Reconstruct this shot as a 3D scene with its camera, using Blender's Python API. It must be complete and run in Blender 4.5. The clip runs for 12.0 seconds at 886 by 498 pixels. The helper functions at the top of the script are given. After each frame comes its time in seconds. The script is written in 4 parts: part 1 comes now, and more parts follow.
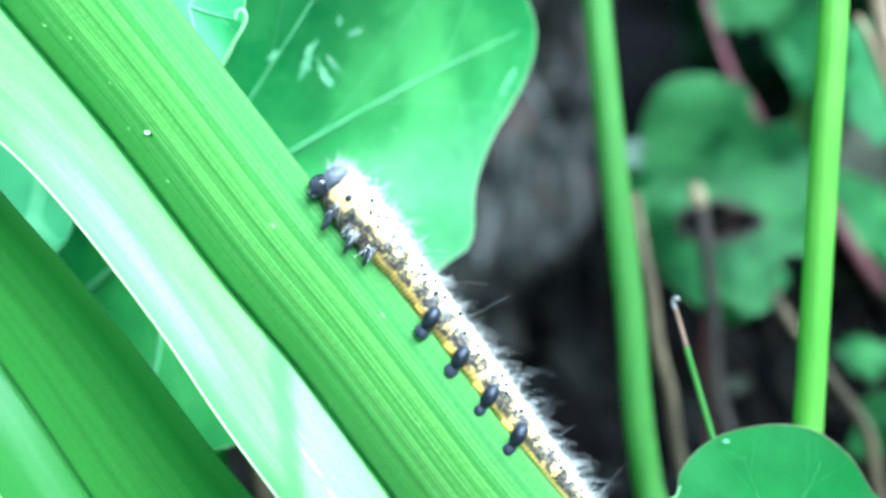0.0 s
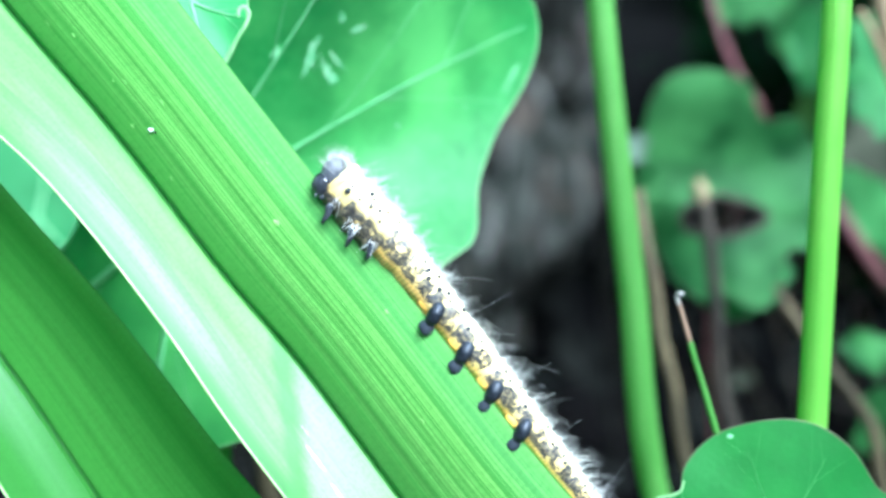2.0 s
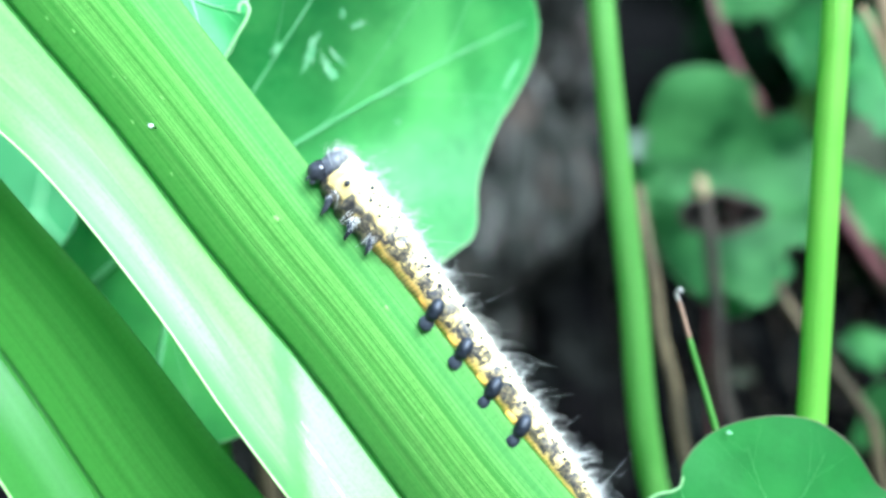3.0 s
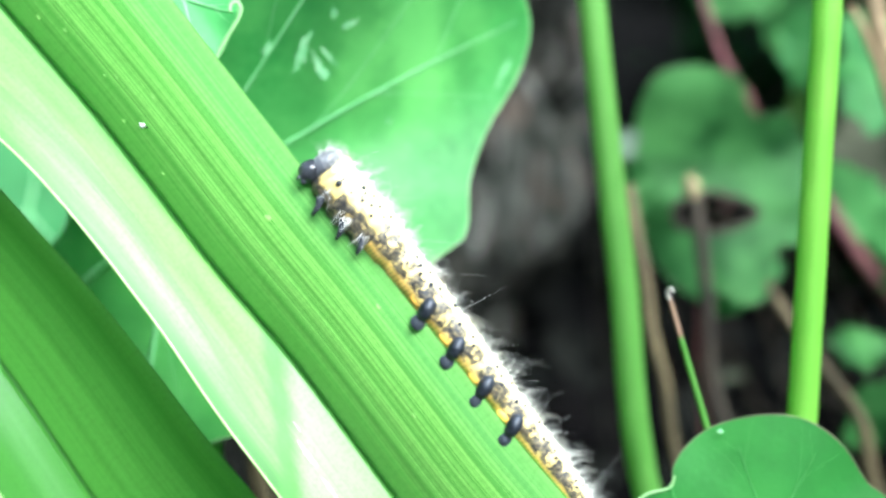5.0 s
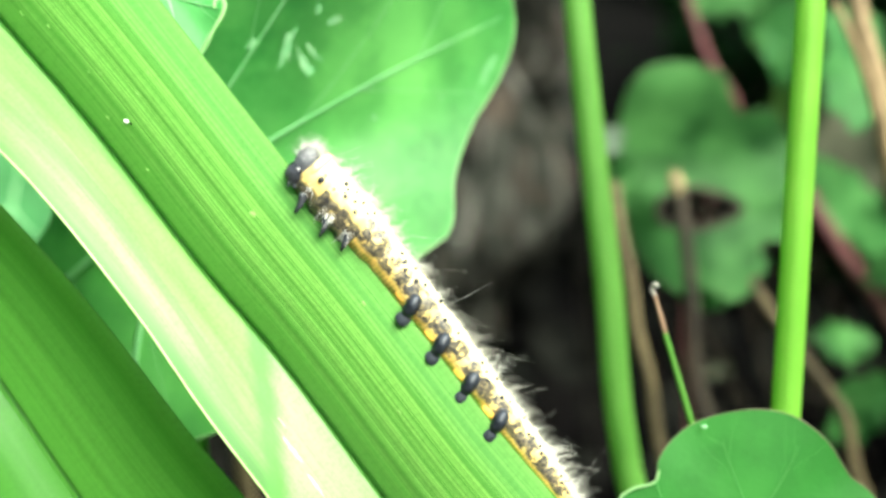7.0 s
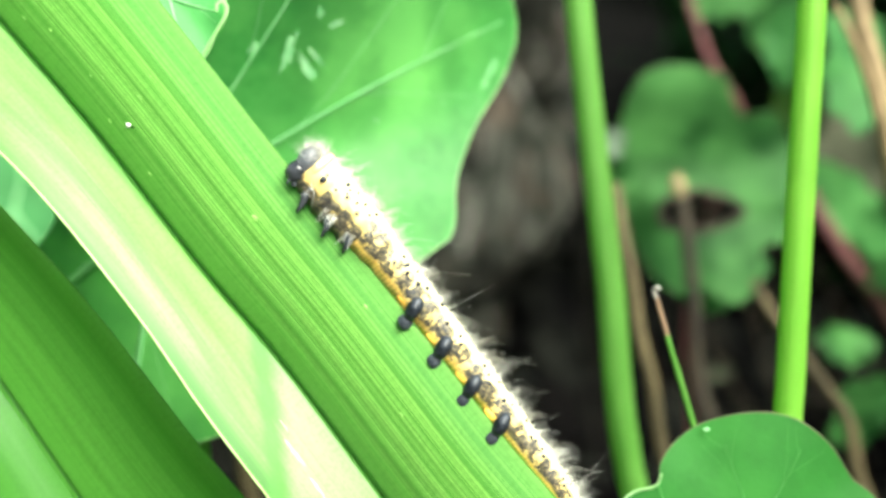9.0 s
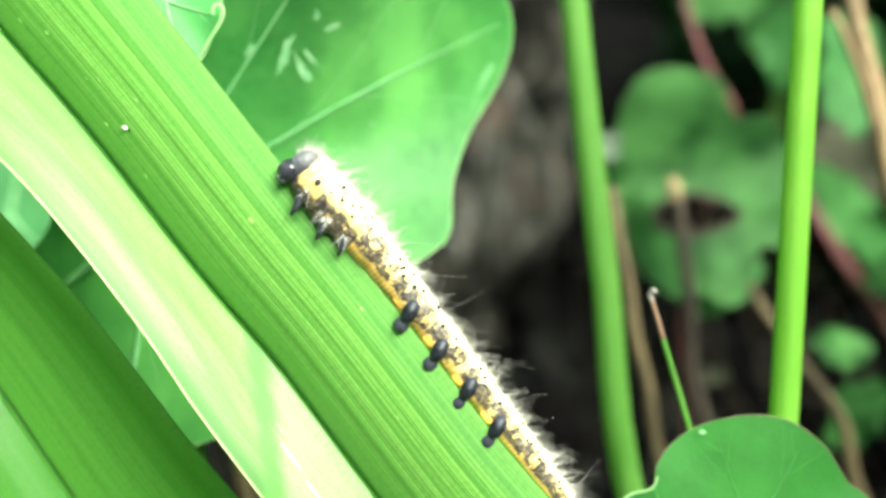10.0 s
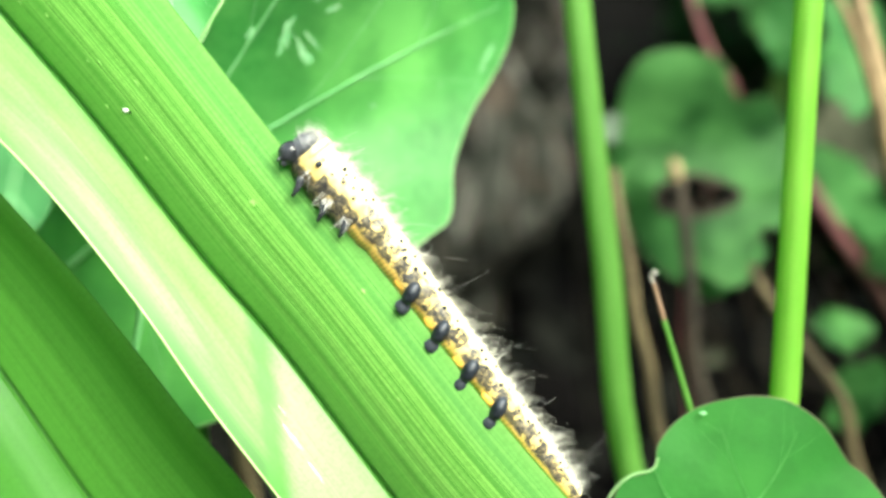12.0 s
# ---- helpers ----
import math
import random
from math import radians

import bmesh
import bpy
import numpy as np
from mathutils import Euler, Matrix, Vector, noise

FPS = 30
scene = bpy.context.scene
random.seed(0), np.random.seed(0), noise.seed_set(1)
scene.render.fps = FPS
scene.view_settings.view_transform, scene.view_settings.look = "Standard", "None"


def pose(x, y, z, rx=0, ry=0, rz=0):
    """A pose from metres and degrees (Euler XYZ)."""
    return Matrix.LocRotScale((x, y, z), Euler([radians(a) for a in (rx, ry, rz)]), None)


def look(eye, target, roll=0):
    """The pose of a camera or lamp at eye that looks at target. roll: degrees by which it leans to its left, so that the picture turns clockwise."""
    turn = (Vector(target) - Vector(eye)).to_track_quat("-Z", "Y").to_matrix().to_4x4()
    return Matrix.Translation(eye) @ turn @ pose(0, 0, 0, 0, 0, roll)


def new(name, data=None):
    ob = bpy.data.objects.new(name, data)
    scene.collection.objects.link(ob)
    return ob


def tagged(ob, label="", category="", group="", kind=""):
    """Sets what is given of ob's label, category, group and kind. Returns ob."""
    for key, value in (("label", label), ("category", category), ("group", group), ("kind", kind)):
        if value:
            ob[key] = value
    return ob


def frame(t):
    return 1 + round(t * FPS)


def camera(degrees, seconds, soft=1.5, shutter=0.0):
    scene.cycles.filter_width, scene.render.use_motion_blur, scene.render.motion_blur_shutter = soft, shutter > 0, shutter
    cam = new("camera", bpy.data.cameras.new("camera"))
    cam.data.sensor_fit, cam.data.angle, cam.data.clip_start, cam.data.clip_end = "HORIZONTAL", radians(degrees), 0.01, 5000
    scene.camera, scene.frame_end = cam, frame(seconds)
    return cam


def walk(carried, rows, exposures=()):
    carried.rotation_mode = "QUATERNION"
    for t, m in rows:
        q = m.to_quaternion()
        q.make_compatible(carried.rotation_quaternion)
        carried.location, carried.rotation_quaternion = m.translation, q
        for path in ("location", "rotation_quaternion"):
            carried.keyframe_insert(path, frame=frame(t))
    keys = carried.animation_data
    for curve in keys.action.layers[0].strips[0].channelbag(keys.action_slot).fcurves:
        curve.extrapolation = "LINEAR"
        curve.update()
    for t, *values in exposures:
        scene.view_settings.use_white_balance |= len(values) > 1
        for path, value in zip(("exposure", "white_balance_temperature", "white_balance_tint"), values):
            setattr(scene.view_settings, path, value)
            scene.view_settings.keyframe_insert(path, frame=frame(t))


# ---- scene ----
cam = camera(40, 12.0, soft=2.9)
cam.data.dof.use_dof = True
cam.data.dof.focus_distance = 0.112
cam.data.dof.aperture_fstop = 16.0

# seconds, then tilt, roll and turn in degrees; the hand also drifts back by half a millimetre
TURNS = [
    (0, 65.520, 0.042, 0.582), (0.5, 65.651, 0.095, 0.679), (1, 65.712, 0.162, 0.934), (1.5, 65.207, 0.403, 1.079),
    (2, 65.337, 0.282, 0.662), (2.5, 65.255, 0.253, 0.613), (3, 65.154, 0.209, 0.687), (5, 65.123, 0.060, 0.324),
    (5.5, 65.099, 0.066, 0.194), (6, 65.000, 0.000, 0.000), (6.5, 65.004, -0.140, -0.245), (7, 64.942, -0.155, -0.348),
    (9, 65.089, -0.050, -0.297), (9.5, 65.223, -0.092, -0.419), (10, 65.227, -0.152, -0.452), (10.5, 65.121, -0.103, -0.471),
    (11, 64.859, -0.188, -0.510), (11.5, 64.540, -0.108, -0.606), (12, 64.378, -0.049, -0.438),
]
BACK = 0.00005
EXPOSURES = [(0, 2.05, 4480, 0), (2, 2.04, 4680, 2), (3, 2.02, 4830, 3), (4.5, 2.02, 5080, 4), (5.0, 2.02, 5300, 4), (5.5, 2.01, 5680, 2), (6, 2.0, 5980, 0), (6.5, 1.98, 6200, -3), (12, 1.96, 6300, -3)]
walk(cam, [(t, pose(0, -0.906 * BACK * (t - 6), 0.300 + 0.423 * BACK * (t - 6), rx, ry, rz)) for t, rx, ry, rz in TURNS], EXPOSURES)

# ---- light: bright haze from high on the right ----
SUN_WAY = Vector((0.45, -0.42, 0.79)).normalized()
world = bpy.data.worlds.new("sky")
scene.world = world
world.use_nodes = True
sky = world.node_tree.nodes.new("ShaderNodeTexSky")
sky.sky_type = "NISHITA"
sky.sun_disc = False
sky.air_density, sky.dust_density, sky.ozone_density = 0.6, 5.0, 0.3
sky.sun_elevation = math.asin(SUN_WAY.z)
sky.sun_rotation = math.atan2(SUN_WAY.x, SUN_WAY.y)
background = world.node_tree.nodes["Background"]
world.node_tree.links.new(sky.outputs[0], background.inputs[0])
background.inputs[1].default_value = 0.12
sun = new("sun", bpy.data.lights.new("sun", "SUN"))
sun.data.energy = 3.6
sun.data.angle = radians(50)
sun.data.color = (1.0, 0.95, 0.86)
sun.matrix_world = look(SUN_WAY * 3, (0, 0, 0))

# ---- frame of the flower bed: millimetres across, up and away along a slope of 25 degrees ----
EYE = Vector((0, 0, 0.300))
ACROSS, UP, NEAR = Vector((1, 0, 0)), Vector((0, 0.4226, 0.9063)), Vector((0, -0.9063, 0.4226))


def bed(p):
    return EYE + (ACROSS * p[0] + UP * p[1] - NEAR * p[2]) * 0.001


# ---- node helpers ----
def nodes_of(name):
    m = bpy.data.materials.new(name)
    m.use_nodes = True
    return m, m.node_tree, m.node_tree.nodes["Principled BSDF"]


def node(nt, kind, sets=None):
    n = nt.nodes.new(kind)
    for k, v in (sets or {}).items():
        if isinstance(v, bpy.types.NodeSocket):
            nt.links.new(v, n.inputs[k])
        else:
            n.inputs[k].default_value = v
    return n


def ramp(nt, fac, stops):
    r = node(nt, "ShaderNodeValToRGB", {0: fac})
    e = r.color_ramp.elements
    while len(e) < len(stops):
        e.new(0.5)
    for el, (pos, col) in zip(e, stops):
        el.position = pos
        el.color = (*col, 1) if len(col) == 3 else col
    return r.outputs[0]


def noise_at(nt, vec, scale, detail=3.0, rough=0.55, swirl=0.0):
    return node(nt, "ShaderNodeTexNoise", {"Vector": vec, "Scale": scale, "Detail": detail, "Roughness": rough, "Distortion": swirl}).outputs[0]


def mixed(nt, fac, a, b, blend="MIX"):
    m = node(nt, "ShaderNodeMix")
    m.data_type, m.blend_type = "RGBA", blend
    for i, v in ((0, fac), (6, a), (7, b)):
        if isinstance(v, bpy.types.NodeSocket):
            nt.links.new(v, m.inputs[i])
        else:
            m.inputs[i].default_value = v if i == 0 else (*v, 1)
    return m.outputs[2]


def coords(nt, which="Object"):
    return node(nt, "ShaderNodeTexCoord").outputs[which]


def bump(nt, bsdf, height, strength, distance):
    b = node(nt, "ShaderNodeBump", {"Height": height, "Strength": strength, "Distance": distance})
    nt.links.new(b.outputs[0], bsdf.inputs["Normal"])
    return b.outputs[0]


def see_through(nt, bsdf, colour, amount, normal=None):
    """Lets light from behind glow through a thin leaf."""
    t = node(nt, "ShaderNodeBsdfTranslucent", {"Color": colour})
    mix = node(nt, "ShaderNodeMixShader", {0: amount, 1: bsdf.outputs[0], 2: t.outputs[0]})
    nt.links.new(mix.outputs[0], nt.nodes["Material Output"].inputs[0])


def sums(nt, kind, a, b, c=None):
    """One arithmetic node, clamped to 0..1 when it adds."""
    m = node(nt, "ShaderNodeMath")
    m.operation = kind
    for i, v in enumerate((a, b, c)):
        if isinstance(v, bpy.types.NodeSocket):
            nt.links.new(v, m.inputs[i])
        elif v is not None:
            m.inputs[i].default_value = v
    m.use_clamp = kind in ("ADD", "MULTIPLY_ADD")
    return m.outputs[0]


def greys(stops):
    return [(p, (v, v, v)) for p, v in stops]


def blade_material(name, dark, light, glow, tone, stripes, pale, rim_sheen=0.5, sheen_share=1.0, shine=0.36, lower_sheen=False):
    """A keeled strap leaf: u runs from rim to rim with the keel in the middle; tone and stripes go across it."""
    m, nt, b = nodes_of(name)
    uv = coords(nt, "UV")

    def streaks(across, along, detail, rough=0.55, swirl=0.0):
        return noise_at(nt, node(nt, "ShaderNodeMapping", {"Vector": uv, "Scale": (across, along, 1)}).outputs[0], 1.0, detail, rough, swirl)

    fine, broad, bands, wear = streaks(150, 0.45, 2.0), streaks(46, 0.3, 3.0), streaks(13, 0.2, 2.0), streaks(7, 2.2, 3.0, 0.5, 1.2)
    axes = node(nt, "ShaderNodeSeparateXYZ", {0: uv})
    across, along = axes.outputs[0], axes.outputs[1]
    weight = ramp(nt, across, greys(stripes))
    lean = sums(nt, "MULTIPLY_ADD", sums(nt, "SUBTRACT", broad, 0.5), sums(nt, "MULTIPLY", weight, 3.2), ramp(nt, across, greys(tone)))
    lean = sums(nt, "MULTIPLY_ADD", sums(nt, "SUBTRACT", bands, 0.5), 0.55, lean)
    col = mixed(nt, lean, dark, light)
    # fine bright lines between the ribs, then a cool sheen painted towards the rim
    lines = sums(nt, "MULTIPLY", ramp(nt, fine, greys([(0.47, 0.0), (0.59, 1.0)])), weight)
    col = mixed(nt, lines, col, (light[0] * 1.6, light[1] * 1.35, light[2] * 1.6))
    furrow = sums(nt, "MULTIPLY", ramp(nt, fine, greys([(0.32, 0.8), (0.42, 0.0)])), weight)
    col = mixed(nt, furrow, col, tuple(c * 0.8 for c in dark))
    col = mixed(nt, ramp(nt, across, greys([(0.82, 0.0), (0.92, rim_sheen)])), col, (light[0] * 1.0, light[1] * 1.05, light[2] * 1.9))
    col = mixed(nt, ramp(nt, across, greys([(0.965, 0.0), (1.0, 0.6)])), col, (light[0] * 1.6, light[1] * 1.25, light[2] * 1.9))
    # other half: green margin, then the sheen painted as cream and white, in patches
    cream, sheen, green = pale
    drift = streaks(5.0, 2.2, 3.0, 0.5, 1.5)
    side = ramp(nt, across, [(0.012, green), (0.035, green), (0.06, tuple(0.4 * g + 0.6 * c for g, c in zip(green, cream))), (0.13, cream), (0.485, cream)])
    streak = sums(nt, "MULTIPLY", ramp(nt, across, greys([(0.06, 0.0), (0.17, 0.6), (0.30, 0.5), (0.42, 0.0)])), ramp(nt, streaks(12, 4.5, 4.0, 0.65, 0.8), greys([(0.42, 0.0), (0.62, 0.9)])))
    side = mixed(nt, sums(nt, "MULTIPLY", streak, sheen_share), side, sheen)
    side = mixed(nt, ramp(nt, drift, greys([(0.38, 0.85), (0.50, 0.0)])), side, tuple(0.6 * g + 0.4 * c for g, c in zip(green, cream)))
    side = mixed(nt, ramp(nt, streaks(60, 0.6, 2.0), greys([(0.40, 0.14), (0.55, 0.0)])), side, green)
    if lower_sheen:
        # further down: greener margin, painted sheen thickens beside the keel, a slanting green band between
        lower = ramp(nt, along, greys([(0.55, 0.0), (0.72, 1.0)]))
        margin = sums(nt, "MULTIPLY", ramp(nt, sums(nt, "MULTIPLY_ADD", sums(nt, "SUBTRACT", broad, 0.5), 0.10, across), greys([(0.04, 0.9), (0.10, 0.0)])), lower)
        side = mixed(nt, margin, side, tuple(0.6 * g for g in green))
        slant = node(nt, "ShaderNodeMath", {0: along, 1: 3.35, 2: sums(nt, "ADD", across, sums(nt, "MULTIPLY", wear, 0.12))})
        slant.operation = "MULTIPLY_ADD"
        slant = sums(nt, "SUBTRACT", slant.outputs[0], 2.84)
        side = mixed(nt, ramp(nt, slant, greys([(0.22, 0.0), (0.34, 0.85)])), side, tuple(0.25 * a + 0.75 * c for a, c in zip(cream, sheen)))
        side = mixed(nt, ramp(nt, slant, greys([(0.12, 0.0), (0.17, 0.85), (0.22, 0.85), (0.29, 0.0)])), side, green)
    pale_half = ramp(nt, across, greys([(0.490, 1.0), (0.502, 0.0)]))
    col = mixed(nt, pale_half, col, side)
    weave = sums(nt, "MULTIPLY", streaks(230, 3.0, 0.0), streaks(40, 230, 0.0))
    col = mixed(nt, ramp(nt, weave, greys([(0.16, 0.20), (0.26, 0.0)])), col, tuple(c * 0.75 for c in dark))
    nt.links.new(col, b.inputs["Base Color"])
    nt.links.new(ramp(nt, wear, greys([(0.35, 0.30), (0.68, 0.50)])), b.inputs["Roughness"])
    b.inputs["Specular IOR Level"].default_value = shine
    bump(nt, b, mixed(nt, pale_half, mixed(nt, 0.5, fine, broad), wear), 0.16, 0.0003)
    see_through(nt, b, mixed(nt, 0.55, glow, col), 0.38)
    return m


def leaf_material(name, dark, light, glow, grain=180.0, gloss=0.45, through_it=0.42, shine=0.35, blotchy=0.5):
    m, nt, b = nodes_of(name)
    at = coords(nt)
    big = noise_at(nt, at, grain * 0.35, 3.0)
    small = noise_at(nt, at, grain * 5, 4.0, 0.6)
    col = mixed(nt, ramp(nt, big, [(0.38, (0, 0, 0)), (0.64, (1, 1, 1))]), dark, light)
    col = mixed(nt, ramp(nt, small, [(0.4, (0, 0, 0)), (0.8, (0.4, 0.4, 0.4))]), col, light)
    blotch = noise_at(nt, at, grain * 1.1, 4.0, 0.6)
    col = mixed(nt, ramp(nt, blotch, [(0.36, (blotchy, blotchy, blotchy)), (0.56, (0, 0, 0))]), col, tuple(c * 0.7 for c in dark))
    voronoi = node(nt, "ShaderNodeTexVoronoi", {"Vector": at, "Scale": grain * 6})
    voronoi.feature = "DISTANCE_TO_EDGE"
    cells = voronoi.outputs[0]
    nt.links.new(col, b.inputs["Base Color"])
    b.inputs["Roughness"].default_value = gloss
    b.inputs["Specular IOR Level"].default_value = shine
    bump(nt, b, mixed(nt, 0.5, cells, big), 0.25, 0.0004)
    see_through(nt, b, mixed(nt, 0.6, glow, col), through_it)
    return m


def plain_material(name, a, b_col, rough=0.5, scale=400.0, relief=0.0002, strength=0.4, stretch=(1, 1, 1), shine=0.35, glow=0.0):
    m, nt, b = nodes_of(name)
    at = node(nt, "ShaderNodeMapping", {"Vector": coords(nt), "Scale": stretch}).outputs[0]
    n1 = noise_at(nt, at, scale, 4.0, 0.6)
    n2 = noise_at(nt, at, scale * 0.17, 2.0)
    col = mixed(nt, ramp(nt, mixed(nt, 0.5, n1, n2), [(0.38, (0, 0, 0)), (0.62, (1, 1, 1))]), a, b_col)
    nt.links.new(col, b.inputs["Base Color"])
    b.inputs["Roughness"].default_value = rough
    b.inputs["Specular IOR Level"].default_value = shine
    bump(nt, b, n1, strength, relief)
    if glow:
        see_through(nt, b, mixed(nt, 0.3, b_col, (0.5, 0.8, 0.2)), glow)
    return m


def bark_material():
    m, nt, b = nodes_of("weathered wood")
    at = node(nt, "ShaderNodeMapping", {"Vector": coords(nt), "Scale": (1, 1, 0.4)}).outputs[0]
    grain, patch, fibre = noise_at(nt, at, 95, 5.0, 0.7), noise_at(nt, coords(nt), 26, 3.0), noise_at(nt, at, 300, 2.0)
    col = ramp(nt, grain, [(0.34, (0.006, 0.007, 0.006)), (0.46, (0.026, 0.030, 0.024)), (0.56, (0.072, 0.074, 0.062)), (0.66, (0.23, 0.225, 0.20))])
    col = mixed(nt, ramp(nt, patch, [(0.44, (0, 0, 0)), (0.64, (0.7, 0.7, 0.7))]), col, (0.010, 0.010, 0.008))
    col = mixed(nt, ramp(nt, noise_at(nt, coords(nt), 55, 3.0), [(0.50, (0, 0, 0)), (0.66, (0.8, 0.8, 0.8))]), col, (0.080, 0.064, 0.050))
    col = mixed(nt, ramp(nt, fibre, [(0.5, (0, 0, 0)), (0.7, (0.6, 0.6, 0.6))]), col, (0.012, 0.011, 0.008))
    rifts = noise_at(nt, node(nt, "ShaderNodeMapping", {"Vector": coords(nt), "Scale": (1, 1, 0.3)}).outputs[0], 52, 2.0, 0.5, 0.8)
    col = mixed(nt, ramp(nt, rifts, greys([(0.40, 0.95), (0.50, 0.0)])), col, (0.005, 0.005, 0.004))
    nt.links.new(col, b.inputs["Base Color"])
    b.inputs["Roughness"].default_value = 0.95
    b.inputs["Specular IOR Level"].default_value = 0.05
    bump(nt, b, grain, 1.0, 0.006)
    return m


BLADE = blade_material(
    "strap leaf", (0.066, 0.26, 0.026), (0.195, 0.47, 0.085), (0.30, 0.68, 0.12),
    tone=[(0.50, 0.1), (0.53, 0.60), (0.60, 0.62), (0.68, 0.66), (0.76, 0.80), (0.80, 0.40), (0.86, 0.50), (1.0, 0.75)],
    stripes=[(0.52, 0.12), (0.60, 0.24), (0.67, 1.0), (0.80, 1.0), (0.90, 0.9), (1.0, 0.4)], rim_sheen=0.35,
    pale=((0.196, 0.42, 0.078), (0.375, 0.56, 0.27), (0.075, 0.275, 0.030)), sheen_share=0.45, lower_sheen=True)
# the strap leaf again, its shade put into darker greens
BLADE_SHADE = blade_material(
    "shaded strap leaf", (0.048, 0.19, 0.017), (0.108, 0.325, 0.044), (0.19, 0.50, 0.045),
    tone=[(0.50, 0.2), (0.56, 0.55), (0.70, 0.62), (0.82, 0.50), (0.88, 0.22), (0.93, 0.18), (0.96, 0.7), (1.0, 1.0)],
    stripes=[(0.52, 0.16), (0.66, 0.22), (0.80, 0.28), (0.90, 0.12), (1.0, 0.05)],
    pale=((0.075, 0.25, 0.033), (0.11, 0.29, 0.07), (0.06, 0.21, 0.026)), rim_sheen=0.0, sheen_share=0.1)
BLADE_RIM = plain_material("pale leaf rim", (0.30, 0.48, 0.14), (0.45, 0.60, 0.24), 0.45, 900)
# pale colour for glints, laid on the strap leaf as flat marks
GLINT = plain_material("white glint", (0.26, 0.42, 0.15), (0.46, 0.58, 0.34), 0.45, 1600, shine=0.5)
FLECK = plain_material("pale yellow fleck", (0.19, 0.46, 0.07), (0.31, 0.56, 0.14), 0.5, 1800)
RIM = plain_material("pale round leaf rim", (0.32, 0.58, 0.24), (0.48, 0.70, 0.36), 0.5, 900, glow=0.45)
ROUND_LEAF = leaf_material("round leaf", (0.050, 0.24, 0.045), (0.185, 0.53, 0.125), (0.33, 0.84, 0.25), 110, 0.46, shine=0.40, blotchy=0.6)
PALE_LEAF = leaf_material("pale round leaf", (0.07, 0.32, 0.07), (0.14, 0.45, 0.13), (0.24, 0.70, 0.24), 160)
FAR_LEAF = leaf_material("far round leaf", (0.036, 0.18, 0.044), (0.07, 0.26, 0.075), (0.10, 0.40, 0.12), 60)
PAD_LEAF = leaf_material("smooth round leaf", (0.034, 0.17, 0.026), (0.052, 0.225, 0.036), (0.075, 0.42, 0.06), gloss=0.5, through_it=0.35)
WEED_LEAF = leaf_material("weed leaf", (0.014, 0.066, 0.013), (0.115, 0.305, 0.080), (0.11, 0.41, 0.10), 75, 0.6, shine=0.15, blotchy=0.95)
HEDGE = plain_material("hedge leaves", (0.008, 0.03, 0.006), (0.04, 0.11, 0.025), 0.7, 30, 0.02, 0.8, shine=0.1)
LUSH_LEAF = leaf_material("lush weed leaf", (0.035, 0.145, 0.034), (0.112, 0.315, 0.085), (0.13, 0.47, 0.13), 150, 0.6, shine=0.2)
OLIVE_LEAF = leaf_material("yellowing weed leaf", (0.06, 0.13, 0.025), (0.13, 0.22, 0.05), (0.16, 0.34, 0.07), 120, 0.6, shine=0.15)
WITHERED_LEAF = leaf_material("withered weed leaf", (0.10, 0.16, 0.10), (0.20, 0.26, 0.19), (0.16, 0.26, 0.15), 200, 0.6, shine=0.15)
DEAD_LEAF = plain_material("dry leaf", (0.042, 0.047, 0.030), (0.090, 0.097, 0.062), 0.75, 90, 0.0006, 0.5, shine=0.1)
# undergrowth green lowered to near black: the deep shade is in the colour
DIM_LEAF = leaf_material("shaded undergrowth leaf", (0.006, 0.022, 0.005), (0.022, 0.062, 0.014), (0.024, 0.09, 0.02), 60, 0.7, shine=0.1)
# litter far darker than dead leaves are; the plants' shade is in the colour
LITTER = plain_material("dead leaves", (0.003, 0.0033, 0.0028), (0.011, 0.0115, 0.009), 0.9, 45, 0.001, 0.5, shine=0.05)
VEIN = plain_material("leaf vein", (0.16, 0.43, 0.16), (0.30, 0.60, 0.29), 0.5, 500, glow=0.28)
PAD_RIM = plain_material("brownish leaf rim", (0.09, 0.12, 0.05), (0.20, 0.20, 0.11), 0.5, 700)
PAD_VEIN = plain_material("faint leaf vein", (0.075, 0.31, 0.068), (0.115, 0.37, 0.10), 0.5, 900, glow=0.35)
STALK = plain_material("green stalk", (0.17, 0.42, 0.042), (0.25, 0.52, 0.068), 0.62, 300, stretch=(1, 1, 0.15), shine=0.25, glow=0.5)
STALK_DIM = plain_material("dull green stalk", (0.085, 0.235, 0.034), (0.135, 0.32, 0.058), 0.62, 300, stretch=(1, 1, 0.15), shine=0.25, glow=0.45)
DRY = plain_material("dry stalk", (0.034, 0.027, 0.011), (0.12, 0.094, 0.044), 0.75, 500, stretch=(1, 1, 0.1))
TAN = plain_material("tan straw", (0.12, 0.085, 0.04), (0.28, 0.205, 0.105), 0.7, 400, stretch=(1, 1, 0.1))
RED = plain_material("red stalk", (0.06, 0.035, 0.024), (0.135, 0.042, 0.048), 0.6, 120)
BARK = bark_material()
# nearly black, since the shade under the plants is put into the soil colour
SOIL = plain_material("shade-dark soil", (0.0015, 0.0015, 0.0015), (0.0045, 0.004, 0.0038), 0.95, 70, 0.006, 0.9, shine=0.05)
TWIG = plain_material("withered stem", (0.15, 0.085, 0.05), (0.22, 0.145, 0.09), 0.6, 120)
STUB = plain_material("woody stub", (0.014, 0.011, 0.008), (0.052, 0.042, 0.027), 0.8, 250)
PALE_TIP = plain_material("withered tip", (0.22, 0.20, 0.17), (0.42, 0.40, 0.36), 0.7, 900)
